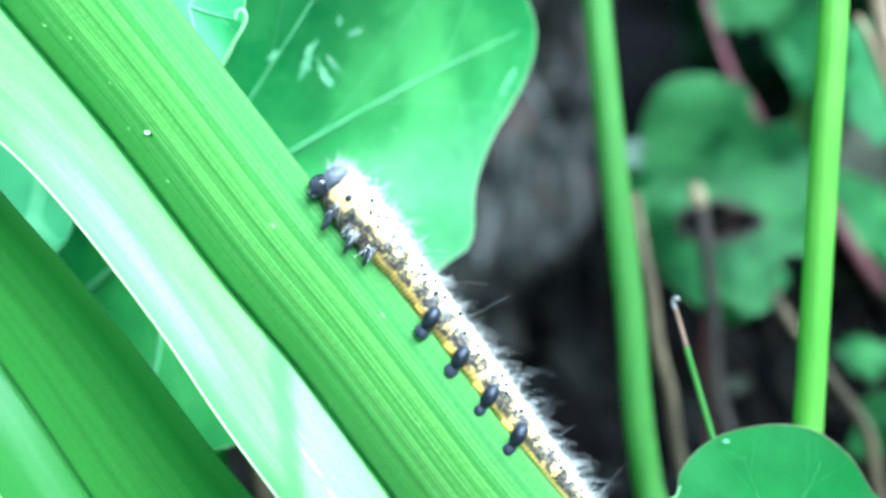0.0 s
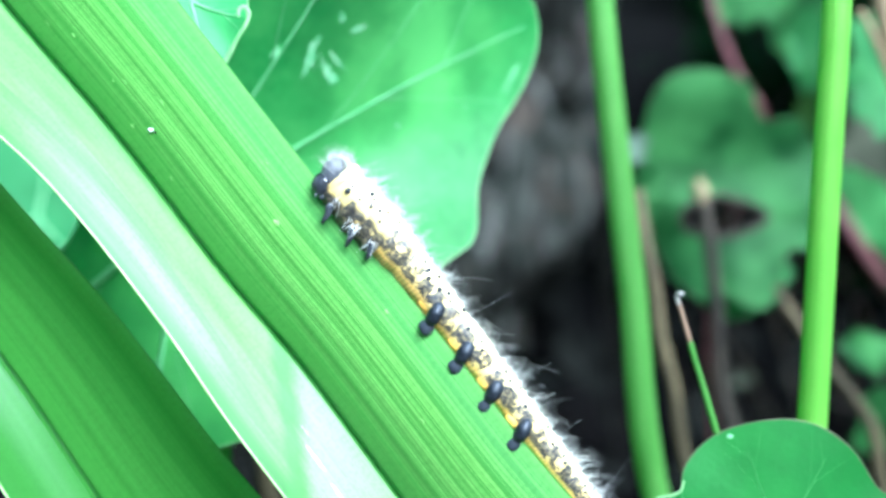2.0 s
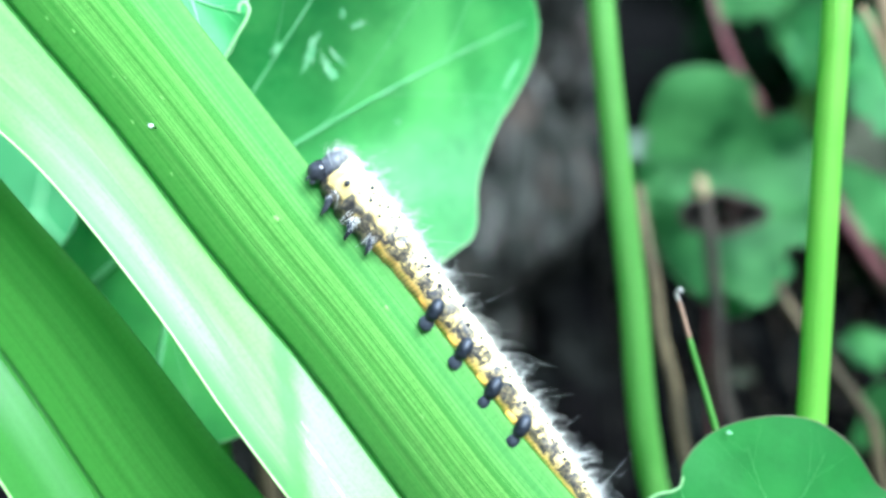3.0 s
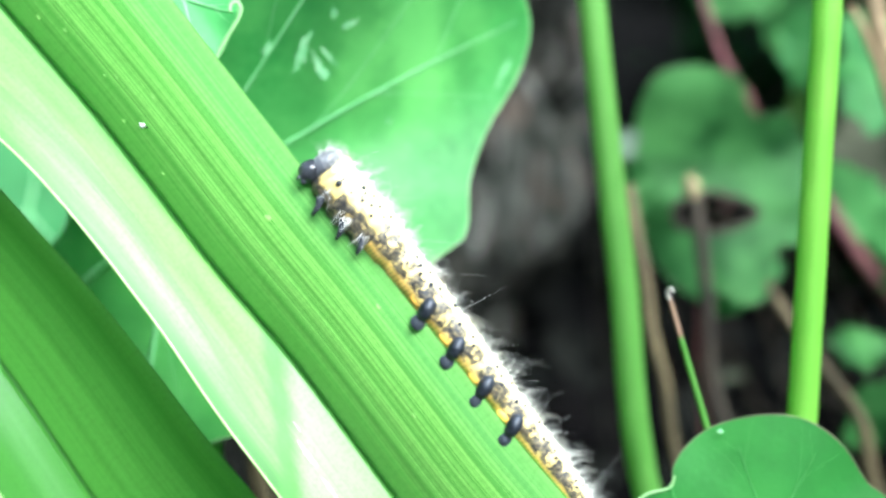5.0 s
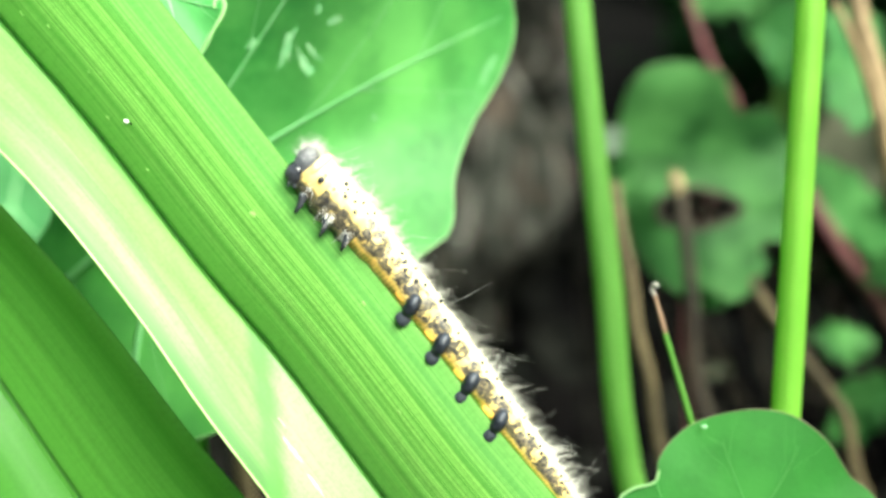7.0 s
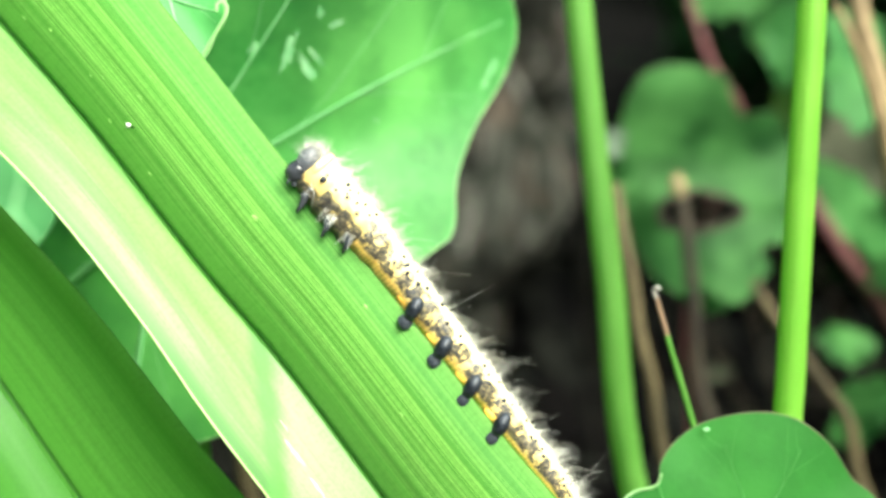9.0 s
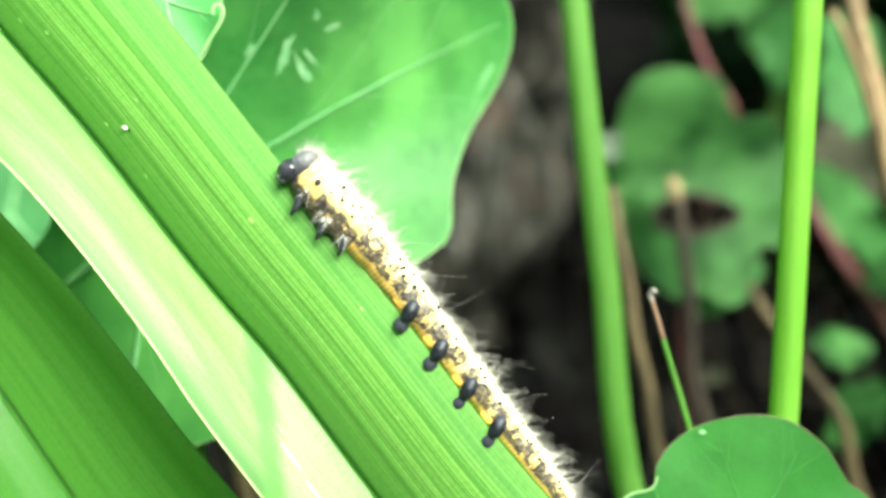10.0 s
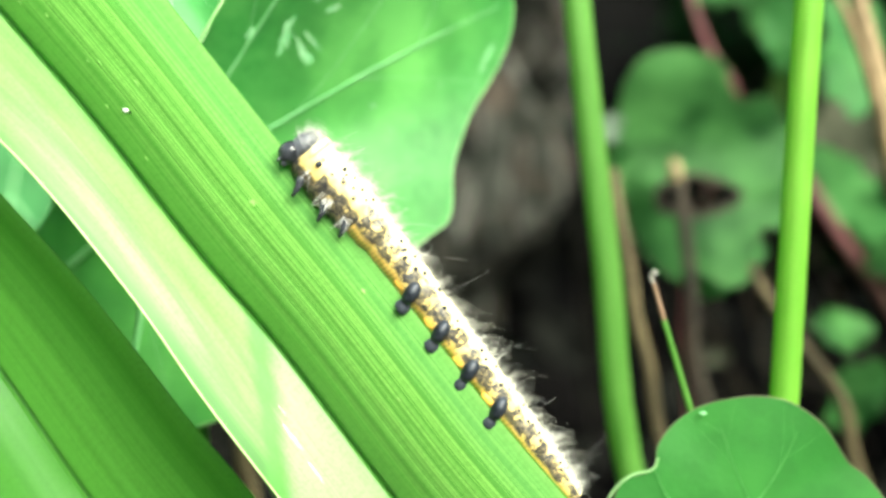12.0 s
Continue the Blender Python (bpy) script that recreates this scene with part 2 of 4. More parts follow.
KNOB = plain_material("pale wood", (0.12, 0.09, 0.04), (0.33, 0.27, 0.14), 0.8, 500)
SCAR = plain_material("pale scar", (0.12, 0.38, 0.14), (0.32, 0.54, 0.30), 0.6, 1500)
WHITE = plain_material("white speck", (0.45, 0.52, 0.40), (0.75, 0.77, 0.70), 0.5, 2000)


MM = 0.001


# ---- mesh helpers ----
def mesh_of(name, verts, faces, material, uvs=None, smooth=True):
    me = bpy.data.meshes.new(name)
    me.from_pydata([tuple(v) for v in verts], [], faces)
    if uvs:
        layer = me.uv_layers.new(name="UVMap")
        for loop in me.loops:
            layer.data[loop.index].uv = uvs[loop.vertex_index]
    me.polygons.foreach_set("use_smooth", [smooth] * len(me.polygons))
    me.materials.append(material)
    me.update()
    return me


def part(name, me, parent, label=""):
    ob = new(name, me)
    ob.parent = parent
    return tagged(ob, label)


def thing(name, at, label, category, group="", kind=""):
    ob = new(name)
    ob.empty_display_size = 0.005
    ob.location = at
    return tagged(ob, label, category, group, kind)


def glide(points, n):
    """n points on a smooth curve through the given ones, even by number of spans."""
    p = [Vector(q) for q in points]
    p = [p[0] * 2 - p[1]] + p + [p[-1] * 2 - p[-2]]
    knot = [0.0]
    for q, r in zip(p, p[1:]):
        knot.append(knot[-1] + max((r - q).length, 1e-6) ** 0.5)
    out = []
    for i in range(n):
        s = i / (n - 1) * (len(p) - 3)
        k = min(int(s), len(p) - 4)
        t0, t1, t2, t3 = knot[k:k + 4]
        t = t1 + (t2 - t1) * (s - k)
        q0, q1, q2, q3 = p[k:k + 4]
        a1 = q0 * ((t1 - t) / (t1 - t0)) + q1 * ((t - t0) / (t1 - t0))
        a2 = q1 * ((t2 - t) / (t2 - t1)) + q2 * ((t - t1) / (t2 - t1))
        a3 = q2 * ((t3 - t) / (t3 - t2)) + q3 * ((t - t2) / (t3 - t2))
        b1 = a1 * ((t2 - t) / (t2 - t0)) + a2 * ((t - t0) / (t2 - t0))
        b2 = a2 * ((t3 - t) / (t3 - t1)) + a3 * ((t - t1) / (t3 - t1))
        out.append(b1 * ((t2 - t) / (t2 - t1)) + b2 * ((t - t1) / (t2 - t1)))
    return out


def tube(path, radius, sides=8, cap=True):
    """Vertices and faces of a tube; radius is a function of 0..1 along it."""
    verts, faces = [], []
    n = len(path)
    side = None
    for i, p in enumerate(path):
        way = (path[min(i + 1, n - 1)] - path[max(i - 1, 0)]).normalized()
        if side is None:
            side = way.orthogonal().normalized()
        side = (side - way * side.dot(way)).normalized()
        other = way.cross(side)
        r = radius(i / (n - 1))
        for k in range(sides):
            a = 2 * math.pi * k / sides
            verts.append(p + (side * math.cos(a) + other * math.sin(a)) * r)
    for i in range(n - 1):
        for k in range(sides):
            a, b = i * sides + k, i * sides + (k + 1) % sides
            faces.append((a, b, b + sides, a + sides))
    if cap:
        faces.append(tuple(range(sides))[::-1])
        faces.append(tuple(range((n - 1) * sides, n * sides)))
    return verts, faces


def tube_mesh(name, path, radius, material, sides=8):
    v, f = tube(path, radius, sides)
    return mesh_of(name, v, f, material)


def stalk(name, points, r0, r1, material, label, category, group="", n=24, wobble=0.0, ribs=0):
    """A standing stalk from its foot to its tip, radii in millimetres."""
    pts = [bed(p) for p in points]
    foot = pts[0]
    path = [p - foot for p in glide(pts, n)]
    for i in range(1, n):
        path[i] = path[i] + Vector((noise.noise(path[i] * 60 + foot * 10), 0, 0)) * wobble
    ob = thing(name, foot, label, category, group)
    part("stem", tube_mesh("stem", path, lambda s: 0.001 * (r0 + (r1 - r0) * s), material, 20), ob)
    # raised ribs run up a fresh stalk
    if ribs:
        for k in range(ribs):
            a = math.pi * (1.12 + 0.76 * k / (ribs - 1))
            out = ACROSS * math.cos(a) + NEAR * -math.sin(a)
            line = [p + out * (0.00098 * (r0 + (r1 - r0) * i / (n - 1))) for i, p in enumerate(path)]
            part("rib", tube_mesh("rib", line, lambda s: 0.001 * 0.045 * r1, material, 6), ob)
    return ob


# ---- ground ----
def build_ground():
    n, size = 90, 40.0
    verts, faces = [], []
    for j in range(n + 1):
        for i in range(n + 1):
            a, b = 2 * i / n - 1, 2 * j / n - 1
            x, y = size * a * abs(a) ** 3, size * b * abs(b) ** 3 + 0.4
            near = max(0.0, 1 - math.hypot(x, y) / 4)
            verts.append((x, y, near * (0.02 * noise.noise((x * 7, y * 7, 0)) + 0.008 * noise.noise((x * 30, y * 30, 3))) - 0.01))
    for j in range(n):
        for i in range(n):
            k = j * (n + 1) + i
            faces.append((k, k + 1, k + n + 2, k + n + 1))
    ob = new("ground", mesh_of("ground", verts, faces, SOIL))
    tagged(ob, "soil of a flower bed, its shade put into a near-black colour", "ground", kind="structure")


build_ground()


def build_hedge():
    """A hedge added all round the bed, unseen, to block low skylight."""
    verts, faces, sides, rows = [], [], 200, 48
    # inner face, rounded top, outer face
    for j in range(rows + 1):
        u = j / rows
        h = 2.0 * min(1.0, 2.3 * u, 2.3 * (1 - u)) ** 0.9
        for i in range(sides):
            a = 2 * math.pi * i / sides
            c = Vector((math.cos(a), math.sin(a), 0))
            r = 2.2 + 0.8 * max(0.0, min(1.0, (u - 0.40) / 0.2))
            r += 0.14 * noise.noise((c.x * 9, c.y * 9, u * 9)) + 0.07 * noise.noise((c.x * 26, c.y * 26, u * 26))
            verts.append(c * r + Vector((0.0, 0.3, h + 0.12 * noise.noise((c.x * 14, c.y * 14, u * 8)) * h - 0.03)))
    for j in range(rows):
        for i in range(sides):
            k, q = j * sides + i, j * sides + (i + 1) % sides
            faces.append((k, k + sides, q + sides, q))
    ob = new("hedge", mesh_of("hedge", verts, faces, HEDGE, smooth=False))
    tagged(ob, "dark green hedge, unseen, added to close in the bed", "hedge", kind="structure")


build_hedge()


# ---- old stump behind the plants ----
def build_stump():
    foot = Vector((-0.013, 0.50, -0.02))
    verts, faces, sides, rings = [], [], 96, 60
    for j in range(rings + 1):
        z = 0.46 * j / rings
        for i in range(sides):
            a = 2 * math.pi * i / sides
            r = 0.064 * (1 + 0.35 * math.exp(-z * 9))
            c = Vector((math.cos(a), math.sin(a), 0))
            r += 0.016 * noise.noise((c.x * 5, c.y * 5, z * 3)) + 0.006 * noise.noise((c.x * 16, c.y * 16, z * 7)) + 0.003 * noise.noise((c.x * 40, c.y * 40, z * 24))
            hollow = 1 - 0.50 * max(0.0, min(1.0, (0.092 - z + 0.02 * c.x) / 0.03)) - 0.22 * math.exp(-((z - 0.175 - 0.02 * math.sin(5 * a)) / 0.010) ** 2)
            verts.append(c * (r * hollow) + Vector((0.02 * z, 0, z)))
    for j in range(rings):
        for i in range(sides):
            a, b = j * sides + i, j * sides + (i + 1) % sides
            faces.append((a, b, b + sides, a + sides))
    top = len(verts)
    verts.append(Vector((0.01, 0, 0.44)))
    for i in range(sides):
        faces.append((rings * sides + i, rings * sides + (i + 1) % sides, top))
    ob = thing("tree_stump", foot, "weathered grey-brown tree stump with furrowed wood", "stump")
    part("trunk", mesh_of("trunk", verts, faces, BARK), ob)


build_stump()


# ---- long strap leaves ----
def strap_leaf(name, keel, right, left, material, label, bow_right=0.095, marks=()):
    n, cols = 120, 34
    k, r, l = (glide([bed(p) for p in q], n) for q in (keel, right, left))
    foot = k[-1]
    verts, uvs, faces = [], [], []
    length = 0

    def surface(i, s):
        """A place on the blade: row i, and s across it from -1 at the left rim over the keel to 1."""
        e, side = (r[i] if s > 0 else l[i]), abs(s)
        # each half is a shallow arch, steepest beside the keel
        wide = (e - k[i]).length
        bow = math.sin(math.pi * side ** 0.9) * wide * bow_right if s > 0 else math.sin(math.pi * side) ** 2 * wide * 0.03
        ridge = (0.00009 if s > 0 else 0.000012) * noise.noise((s * 16, i * 0.012, 2.0)) * min(1.0, 4 * (1 - side))
        groove = 0.0006 * math.exp(-((side - 0.022) / 0.014) ** 2) if s > 0 else 0.0
        return k[i].lerp(e, side) + NEAR * (ridge + bow - groove)

    for i in range(n):
        if i:
            length += (k[i] - k[i - 1]).length
        for c in range(-cols, cols + 1):
            s = math.copysign((abs(c) / cols) ** 1.6, c)
            verts.append(surface(i, s) - foot)
            uvs.append((0.5 + 0.5 * s, length * 10))
    w = 2 * cols + 1
    for i in range(n - 1):
        for c in range(w - 1):
            a = i * w + c
            faces.append((a, a + 1, a + w + 1, a + w))
    ob = thing(name, foot, label, "leaf", "strap leaves")
    blade = mesh_of("blade", verts, faces, material, uvs)
    for e in blade.edges:
        e.use_edge_sharp = all(v % w == cols for v in e.vertices)
    blade = part("blade", blade, ob)
    for edge, thick, mat in ((l, 0.00011, BLADE_RIM), (r, 0.00005, material)):
        path = [p - foot for p in edge]
        part("rim", tube_mesh("rim", path, lambda s: thick, mat, 6), ob, "thin rim of the blade")
    path = [p - foot - NEAR * 0.0011 for p in k]
    part("keel", tube_mesh("keel", path, lambda s: 0.0005, material, 8), ob)
    # small marks lie flat on the blade, drawn out along it
    for q, (row, s, long, wide, kind) in enumerate(marks):
        i = int(row)
        at = surface(i, s).lerp(surface(i + 1, s), row - i)
        way = (surface(i + 2, s) - surface(i - 2, s)).normalized()
        span = (surface(i, s + 0.03) - surface(i, s - 0.03)).normalized()
        up = span.cross(way).normalized()
        up = up if up.dot(NEAR) > 0 else -up
        mv, mf = [], []
        for j in range(6):
            for c in range(20):
                a = 2 * math.pi * c / 20
                reach = j / 5 * (1 + 0.55 * noise.noise((math.cos(a) * 1.9, math.sin(a) * 1.9, q * 3.7)))
                mv.append(at - foot + (way * long * reach * math.cos(a) + span * wide * reach * math.sin(a) + up * (0.05 - 0.045 * (j / 5) ** 2)) * MM)
        for j in range(5):
            for c in range(20):
                mf.append((j * 20 + c, j * 20 + (c + 1) % 20, j * 20 + 20 + (c + 1) % 20, j * 20 + 20 + c))
        label = "painted white glint on the blade" if kind == "glint_mark" else "pale yellow fleck on the blade"
        part(kind, mesh_of(kind, mv, mf, GLINT if kind == "glint_mark" else FLECK), blade, label)
    return ob


# row along the blade, place across it, half length and half width in millimetres
MARKS = [(31, 0.34, 0.38, 0.1, "fleck"), (35, 0.17, 0.28, 0.14, "fleck"), (41, 0.16, 0.22, 0.14, "fleck"), (20, 0.18, 0.35, 0.1, "fleck"), (23, 0.27, 0.25, 0.1, "fleck"),
         (34, 0.61, 0.2, 0.08, "fleck"), (50, 0.58, 0.35, 0.25, "fleck"), (35, 0.46, 0.3, 0.07, "fleck"), (45, 0.79, 0.18, 0.1, "fleck"), (69, 0.80, 0.25, 0.16, "fleck"),
         (80, 0.52, 0.3, 0.16, "fleck"), (30, 0.28, 0.2, 0.08, "fleck"), (74, -0.38, 0.7, 0.10, "glint_mark"), (77, -0.47, 1.6, 0.20, "glint_mark"), (81, -0.50, 1.2, 0.18, "glint_mark")]
strap_leaf(
    "strap_leaf",
    [(-64.8, 47.9, 122), (-43.1, 23.1, 117), (-33.1, 11.8, 115.5), (-22.2, -1.9, 114.5), (-15.0, -10.4, 114.5), (-5.4, -23.3, 115), (11.5, -46.6, 119), (100, -240, 190)],
    [(-51.1, 55.0, 118), (-30.9, 29.9, 112), (-22.0, 18.6, 111), (-11.6, 5.4, 110), (-5.0, -2.9, 110), (4.5, -15.0, 110), (21.3, -37.4, 115), (108, -240, 190)],
    [(-72.4, 39.1, 118), (-48.8, 16.7, 112.5), (-37.7, 6.9, 111), (-26.9, -6.1, 110), (-20.9, -14.8, 110), (-11.8, -27.1, 110.5), (3.7, -50.7, 115), (92, -240, 190)],
    BLADE, "bright green keeled strap leaf with fine lengthwise stripes", marks=MARKS)
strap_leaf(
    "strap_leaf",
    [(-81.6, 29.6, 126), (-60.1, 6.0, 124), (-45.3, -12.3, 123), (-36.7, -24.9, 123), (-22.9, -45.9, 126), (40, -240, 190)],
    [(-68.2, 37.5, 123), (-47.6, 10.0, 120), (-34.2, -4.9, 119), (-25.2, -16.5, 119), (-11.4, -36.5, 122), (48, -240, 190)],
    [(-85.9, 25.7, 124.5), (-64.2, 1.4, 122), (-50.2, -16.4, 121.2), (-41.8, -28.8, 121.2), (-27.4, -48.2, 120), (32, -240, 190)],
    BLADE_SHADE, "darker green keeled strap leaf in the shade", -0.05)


# ---- round peltate leaves ----
def periodic(table, angle):
    """Smooth radius at an angle in degrees from a table of (angle, radius)."""
    a = angle % 360
    t = sorted((x % 360, r) for x, r in table)
    t = [(x - 360, r) for x, r in t[-3:]] + t + [(x + 360, r) for x, r in t[:3]]
    for k in range(1, len(t) - 2):
        (x0, r0), (x1, r1), (x2, r2), (x3, r3) = t[k - 1:k + 3]
        if x1 <= a <= x2:
            wide = x2 - x1
            s = (a - x1) / wide
            m1, m2 = (r2 - r0) / (x2 - x0) * wide, (r3 - r1) / (x3 - x1) * wide
            return r1 * (1 + 2 * s) * (1 - s) ** 2 + m1 * s * (1 - s) ** 2 + r2 * s * s * (3 - 2 * s) + m2 * s * s * (s - 1)
    return t[0][1]


def lamina(outline, cup, ripple, n=144, rings=22, hole=None, seed=0.0, bow=0.0, lean=0.0, fold=0.0):
    """A thin leaf in its own plane, millimetres: radii by angle, cupped, with a rippled margin."""
    def height(a, s, r):
        x, y = r * math.cos(a), r * math.sin(a)
        past = 0.857 * y - 0.515 * x + 3.0
        past = (math.sqrt(past * past + 9) + past) / 2
        return cup * s * s + 0.5 * ripple * s * s * (math.sin(3 * a + seed) + 0.5 * math.sin(7 * a + 2 * seed)) + 1.6 * ripple * noise.noise((x * 0.045, y * 0.045, seed)) + fold * past * (1 - max(0.0, min(1.0, (x - 24) / 18))) * max(0.0, min(1.0, (x + 12) / 14)) - bow * (0.22 * x * x + 0.24 * x * y - 0.195 * y * y) + lean * x
    verts, faces = [], []
    for j in range(rings + 1):
        s = j / rings
        for i in range(n):
            a = 2 * math.pi * i / n
            r1 = periodic(outline, math.degrees(a))
            r0 = periodic(hole, math.degrees(a)) if hole else 0.02
            r = r0 + (r1 - r0) * s
            verts.append((r * math.cos(a), r * math.sin(a), height(a, r / r1, r)))
    for j in range(rings):
        for i in range(n):
            a, b = j * n + i, j * n + (i + 1) % n
            faces.append((a, b, b + n, a + n))
    return verts, faces, height


def round_leaf(name, centre, outline, tilt, turn, cup, ripple, material, label, veins=(), hole=None, foot=None, seed=0.0, category="leaf", stalk_r=1.4, vein_r=0.3, rim_r=0.07, behind=0.03, bow=0.0, lean=0.0, scars=(), fold=0.0, vein_mat=None, rim_mat=None, petiole_mat=None):
    base = bed(foot) if foot else bed(centre)
    basis = Matrix((ACROSS, UP, NEAR)).transposed().to_4x4()
    m = Matrix.Translation(bed(centre) - base) @ basis @ pose(0, 0, 0, tilt, turn, 0)
    put = lambda v: m @ (Vector(v) * 0.001)
    ob = thing(name, base, label, category, {"weed_leaf": "weed leaves", "dead_leaf": "dead leaves"}.get(name, "round leaves"))
    verts, faces, height = lamina(outline, cup, ripple, hole=hole, seed=seed, bow=bow, lean=lean, fold=fold)
    blade = part("blade", mesh_of("blade", [put(v) for v in verts], faces, material), ob)
    rim = [put(v) for v in verts[-144:]]
    rim.append(rim[0])
    part("rim", tube_mesh("rim", rim, lambda s: MM * rim_r, rim_mat or RIM, 6), ob, "thin rim of the leaf")
    if hole:
        inner = [put((v[0], v[1], v[2] + 0.1)) for v in verts[:144]]
        inner.append(inner[0])
        part("hole_rim", tube_mesh("hole_rim", inner, lambda s: MM * 0.55, STUB, 6), blade, "withered brown rim of the hole")
    for angle, reach, bend, *wide in veins:
        thick = vein_r * (wide[0] if wide else 1.0)
        path = []
        r1 = periodic(outline, angle) * reach
        for q in range(25):
            s = q / 24
            a = math.radians(angle + bend * s)
            rr = r1 * s
            path.append(put((rr * math.cos(a), rr * math.sin(a), height(a, rr / periodic(outline, math.degrees(a)), rr) + 0.6 * thick)))
        part("vein", tube_mesh("vein", path, lambda s: 0.001 * thick * (1 - 0.72 * s), vein_mat or VEIN, 6), blade, "pale raised vein")
        for start, swing in ((0.38, 14), (0.55, -13), (0.72, 10)):
            path = []
            for q in range(14):
                s = start + (0.97 - start) * q / 13
                a = math.radians(angle + bend * s + swing * (s - start) / (1 - start) * (1.6 - 0.6 * (s - start) / (1 - start)))
                rr = min(r1 * s / reach, periodic(outline, math.degrees(a)) * 0.96)
                path.append(put((rr * math.cos(a), rr * math.sin(a), height(a, rr / periodic(outline, math.degrees(a)), rr) + 0.2 * vein_r)))
            part("side_vein", tube_mesh("side_vein", path, lambda s: 0.001 * vein_r * (0.24 - 0.16 * s), vein_mat or VEIN, 5), blade)
    for k, (sx, sy, rx, ry, lean) in enumerate(scars):
        sv, sf = [], []
        for j in range(5):
            for i in range(18):
                a = 2 * math.pi * i / 18
                q = j / 4 * (1 + 1.1 * noise.noise((math.cos(a) * 2.6, math.sin(a) * 2.6, k * 5.0)) + 0.7 * noise.noise((math.cos(a) * 6, math.sin(a) * 6, k * 3.0)))
                c = Matrix.Rotation(radians(lean), 2) @ Vector((rx * q * math.cos(a), ry * q * math.sin(a)))
                x, y = sx + c.x, sy + c.y
                a2, r2 = math.atan2(y, x), math.hypot(x, y)
                sv.append(put((x, y, height(a2, r2 / periodic(outline, math.degrees(a2)), r2) + 0.05)))
        for j in range(4):
            for i in range(18):
                sf.append((j * 18 + i, j * 18 + (i + 1) % 18, j * 18 + 18 + (i + 1) % 18, j * 18 + 18 + i))
        part("scar", mesh_of("scar", sv, sf, SCAR), blade, "pale scar on the leaf")
    if foot:
        a, b = put((0, 0, 0)), Vector((0, 0, 0))
        mid = a.lerp(b, 0.5 if behind < 0.05 else 0.15) - NEAR * behind
        part("petiole", tube_mesh("petiole", glide([b, mid, a - NEAR * 0.001], 20), lambda s: 0.001 * stalk_r, petiole_mat or (STUB if name != "round_leaf" else STALK_DIM), 10), ob)
    return ob


BIG = [(31, 50), (27, 47.9), (22, 43.8), (17, 39.4), (10, 36.2), (5, 35.1), (0, 35), (-5, 34.4), (-9.5, 31.6), (-20, 29), (-40, 28), (-60, 26.6), (-80, 27.2),
       (-110, 29), (-135, 28.5), (-150, 26), (-160, 20), (-168, 15), (-182, 13.3), (165, 15), (145, 22), (120, 36), (90, 47), (60, 52), (45, 52), (38, 51)]
round_leaf("round_leaf", (-32.7, 4.5, 145), BIG, 0, 0, 0.0, 2.2, ROUND_LEAF, "broad pale-veined green round leaf with small pale scars",
           [(31, 0.96, 0), (56.8, 0.92, -4), (105, 0.8, 0), (145, 0.8, -4), (217, 0.8, 0, 3.4), (262.5, 0.85, 0, 2.6), (300, 0.8, 0), (-12, 0.7, 3)], foot=(40, -235, 200), seed=1.3, bow=0.020, lean=0.03, fold=0.85, rim_r=0.08, vein_r=0.26,
           scars=((15.9, 18.0, 0.5, 1.9, -25), (17.8, 16.6, 0.45, 1.4, 28), (12.3, 18.2, 0.75, 0.5, 50), (21.6, 21.3, 0.8, 0.3, 20), (19.7, 22.2, 0.35, 0.5, 0), (18.8, 17.9, 0.35, 0.9, 40), (39.6, 18.4, 0.16, 1.1, -27), (38.8, 16.6, 0.12, 0.5, -30), (25.4, 11.2, 0.22, 0.18, 0), (27.6, 8.3, 0.16, 0.14, 0), (33.5, 14.0, 0.14, 0.18, 0), (22.0, 4.5, 0.16, 0.12, 0)))
HIDDEN = [(0, 13), (40, 14.5), (80, 17), (120, 19), (160, 19), (200, 17.5), (240, 17), (280, 16), (320, 13.5)]
round_leaf("round_leaf", (-80.5, 7.2, 232), HIDDEN, -12, 10, 0.8, 0.8, FAR_LEAF, "pale green round leaf half hidden behind the strap leaves",
           [(200, 0.9, 0), (255, 0.9, 0), (310, 0.9, 0), (80, 0.9, 0)], foot=(-110, -212, 260), seed=3.0, stalk_r=1.0, vein_r=0.4, rim_r=0.08)
PAD = [(147, 11.7), (126, 11.8), (102, 11.5), (72, 11.5), (51, 11.1), (25, 10.9), (13.5, 12.4), (160, 11.1), (168, 13.6), (190, 15), (230, 16), (270, 17), (310, 16), (350, 15)]
pad_leaf = round_leaf("round_leaf", (32.9, -28.1, 125), PAD, 0, 0, 0.0, 0.5, PAD_LEAF, "small smooth mid-green lobed leaf",
           [(52, 0.8, 8), (118, 0.75, -6)], foot=(90, -235, 200), seed=4.0, stalk_r=1.0, vein_r=0.07, rim_r=0.05, vein_mat=PAD_VEIN, rim_mat=PAD_RIM)
for name, radius, material, at in (
        ("lobe_margin", 0.13, RIM, [(23.04, -22.92), (22.69, -23.91), (22.05, -24.32), (20.66, -24.61), (19.21, -25.48), (17.93, -27.1), (17.18, -28.96)]),
        ("lobe_vein", 0.06, PAD_VEIN, [(22.69, -24.03), (23.33, -25.77), (24.43, -27.51), (27.04, -28.96), (30.52, -28.96)])):
    path = glide([bed((x, y, 124.75)) - pad_leaf.location for x, y in at], 40)
    part(name, tube_mesh(name, path, lambda s: MM * radius * (0.45 + 0.55 * math.sin(math.pi * (0.15 + 0.75 * s))), material, 8), pad_leaf, "pale thickened leaf margin" if radius > 0.1 else "")
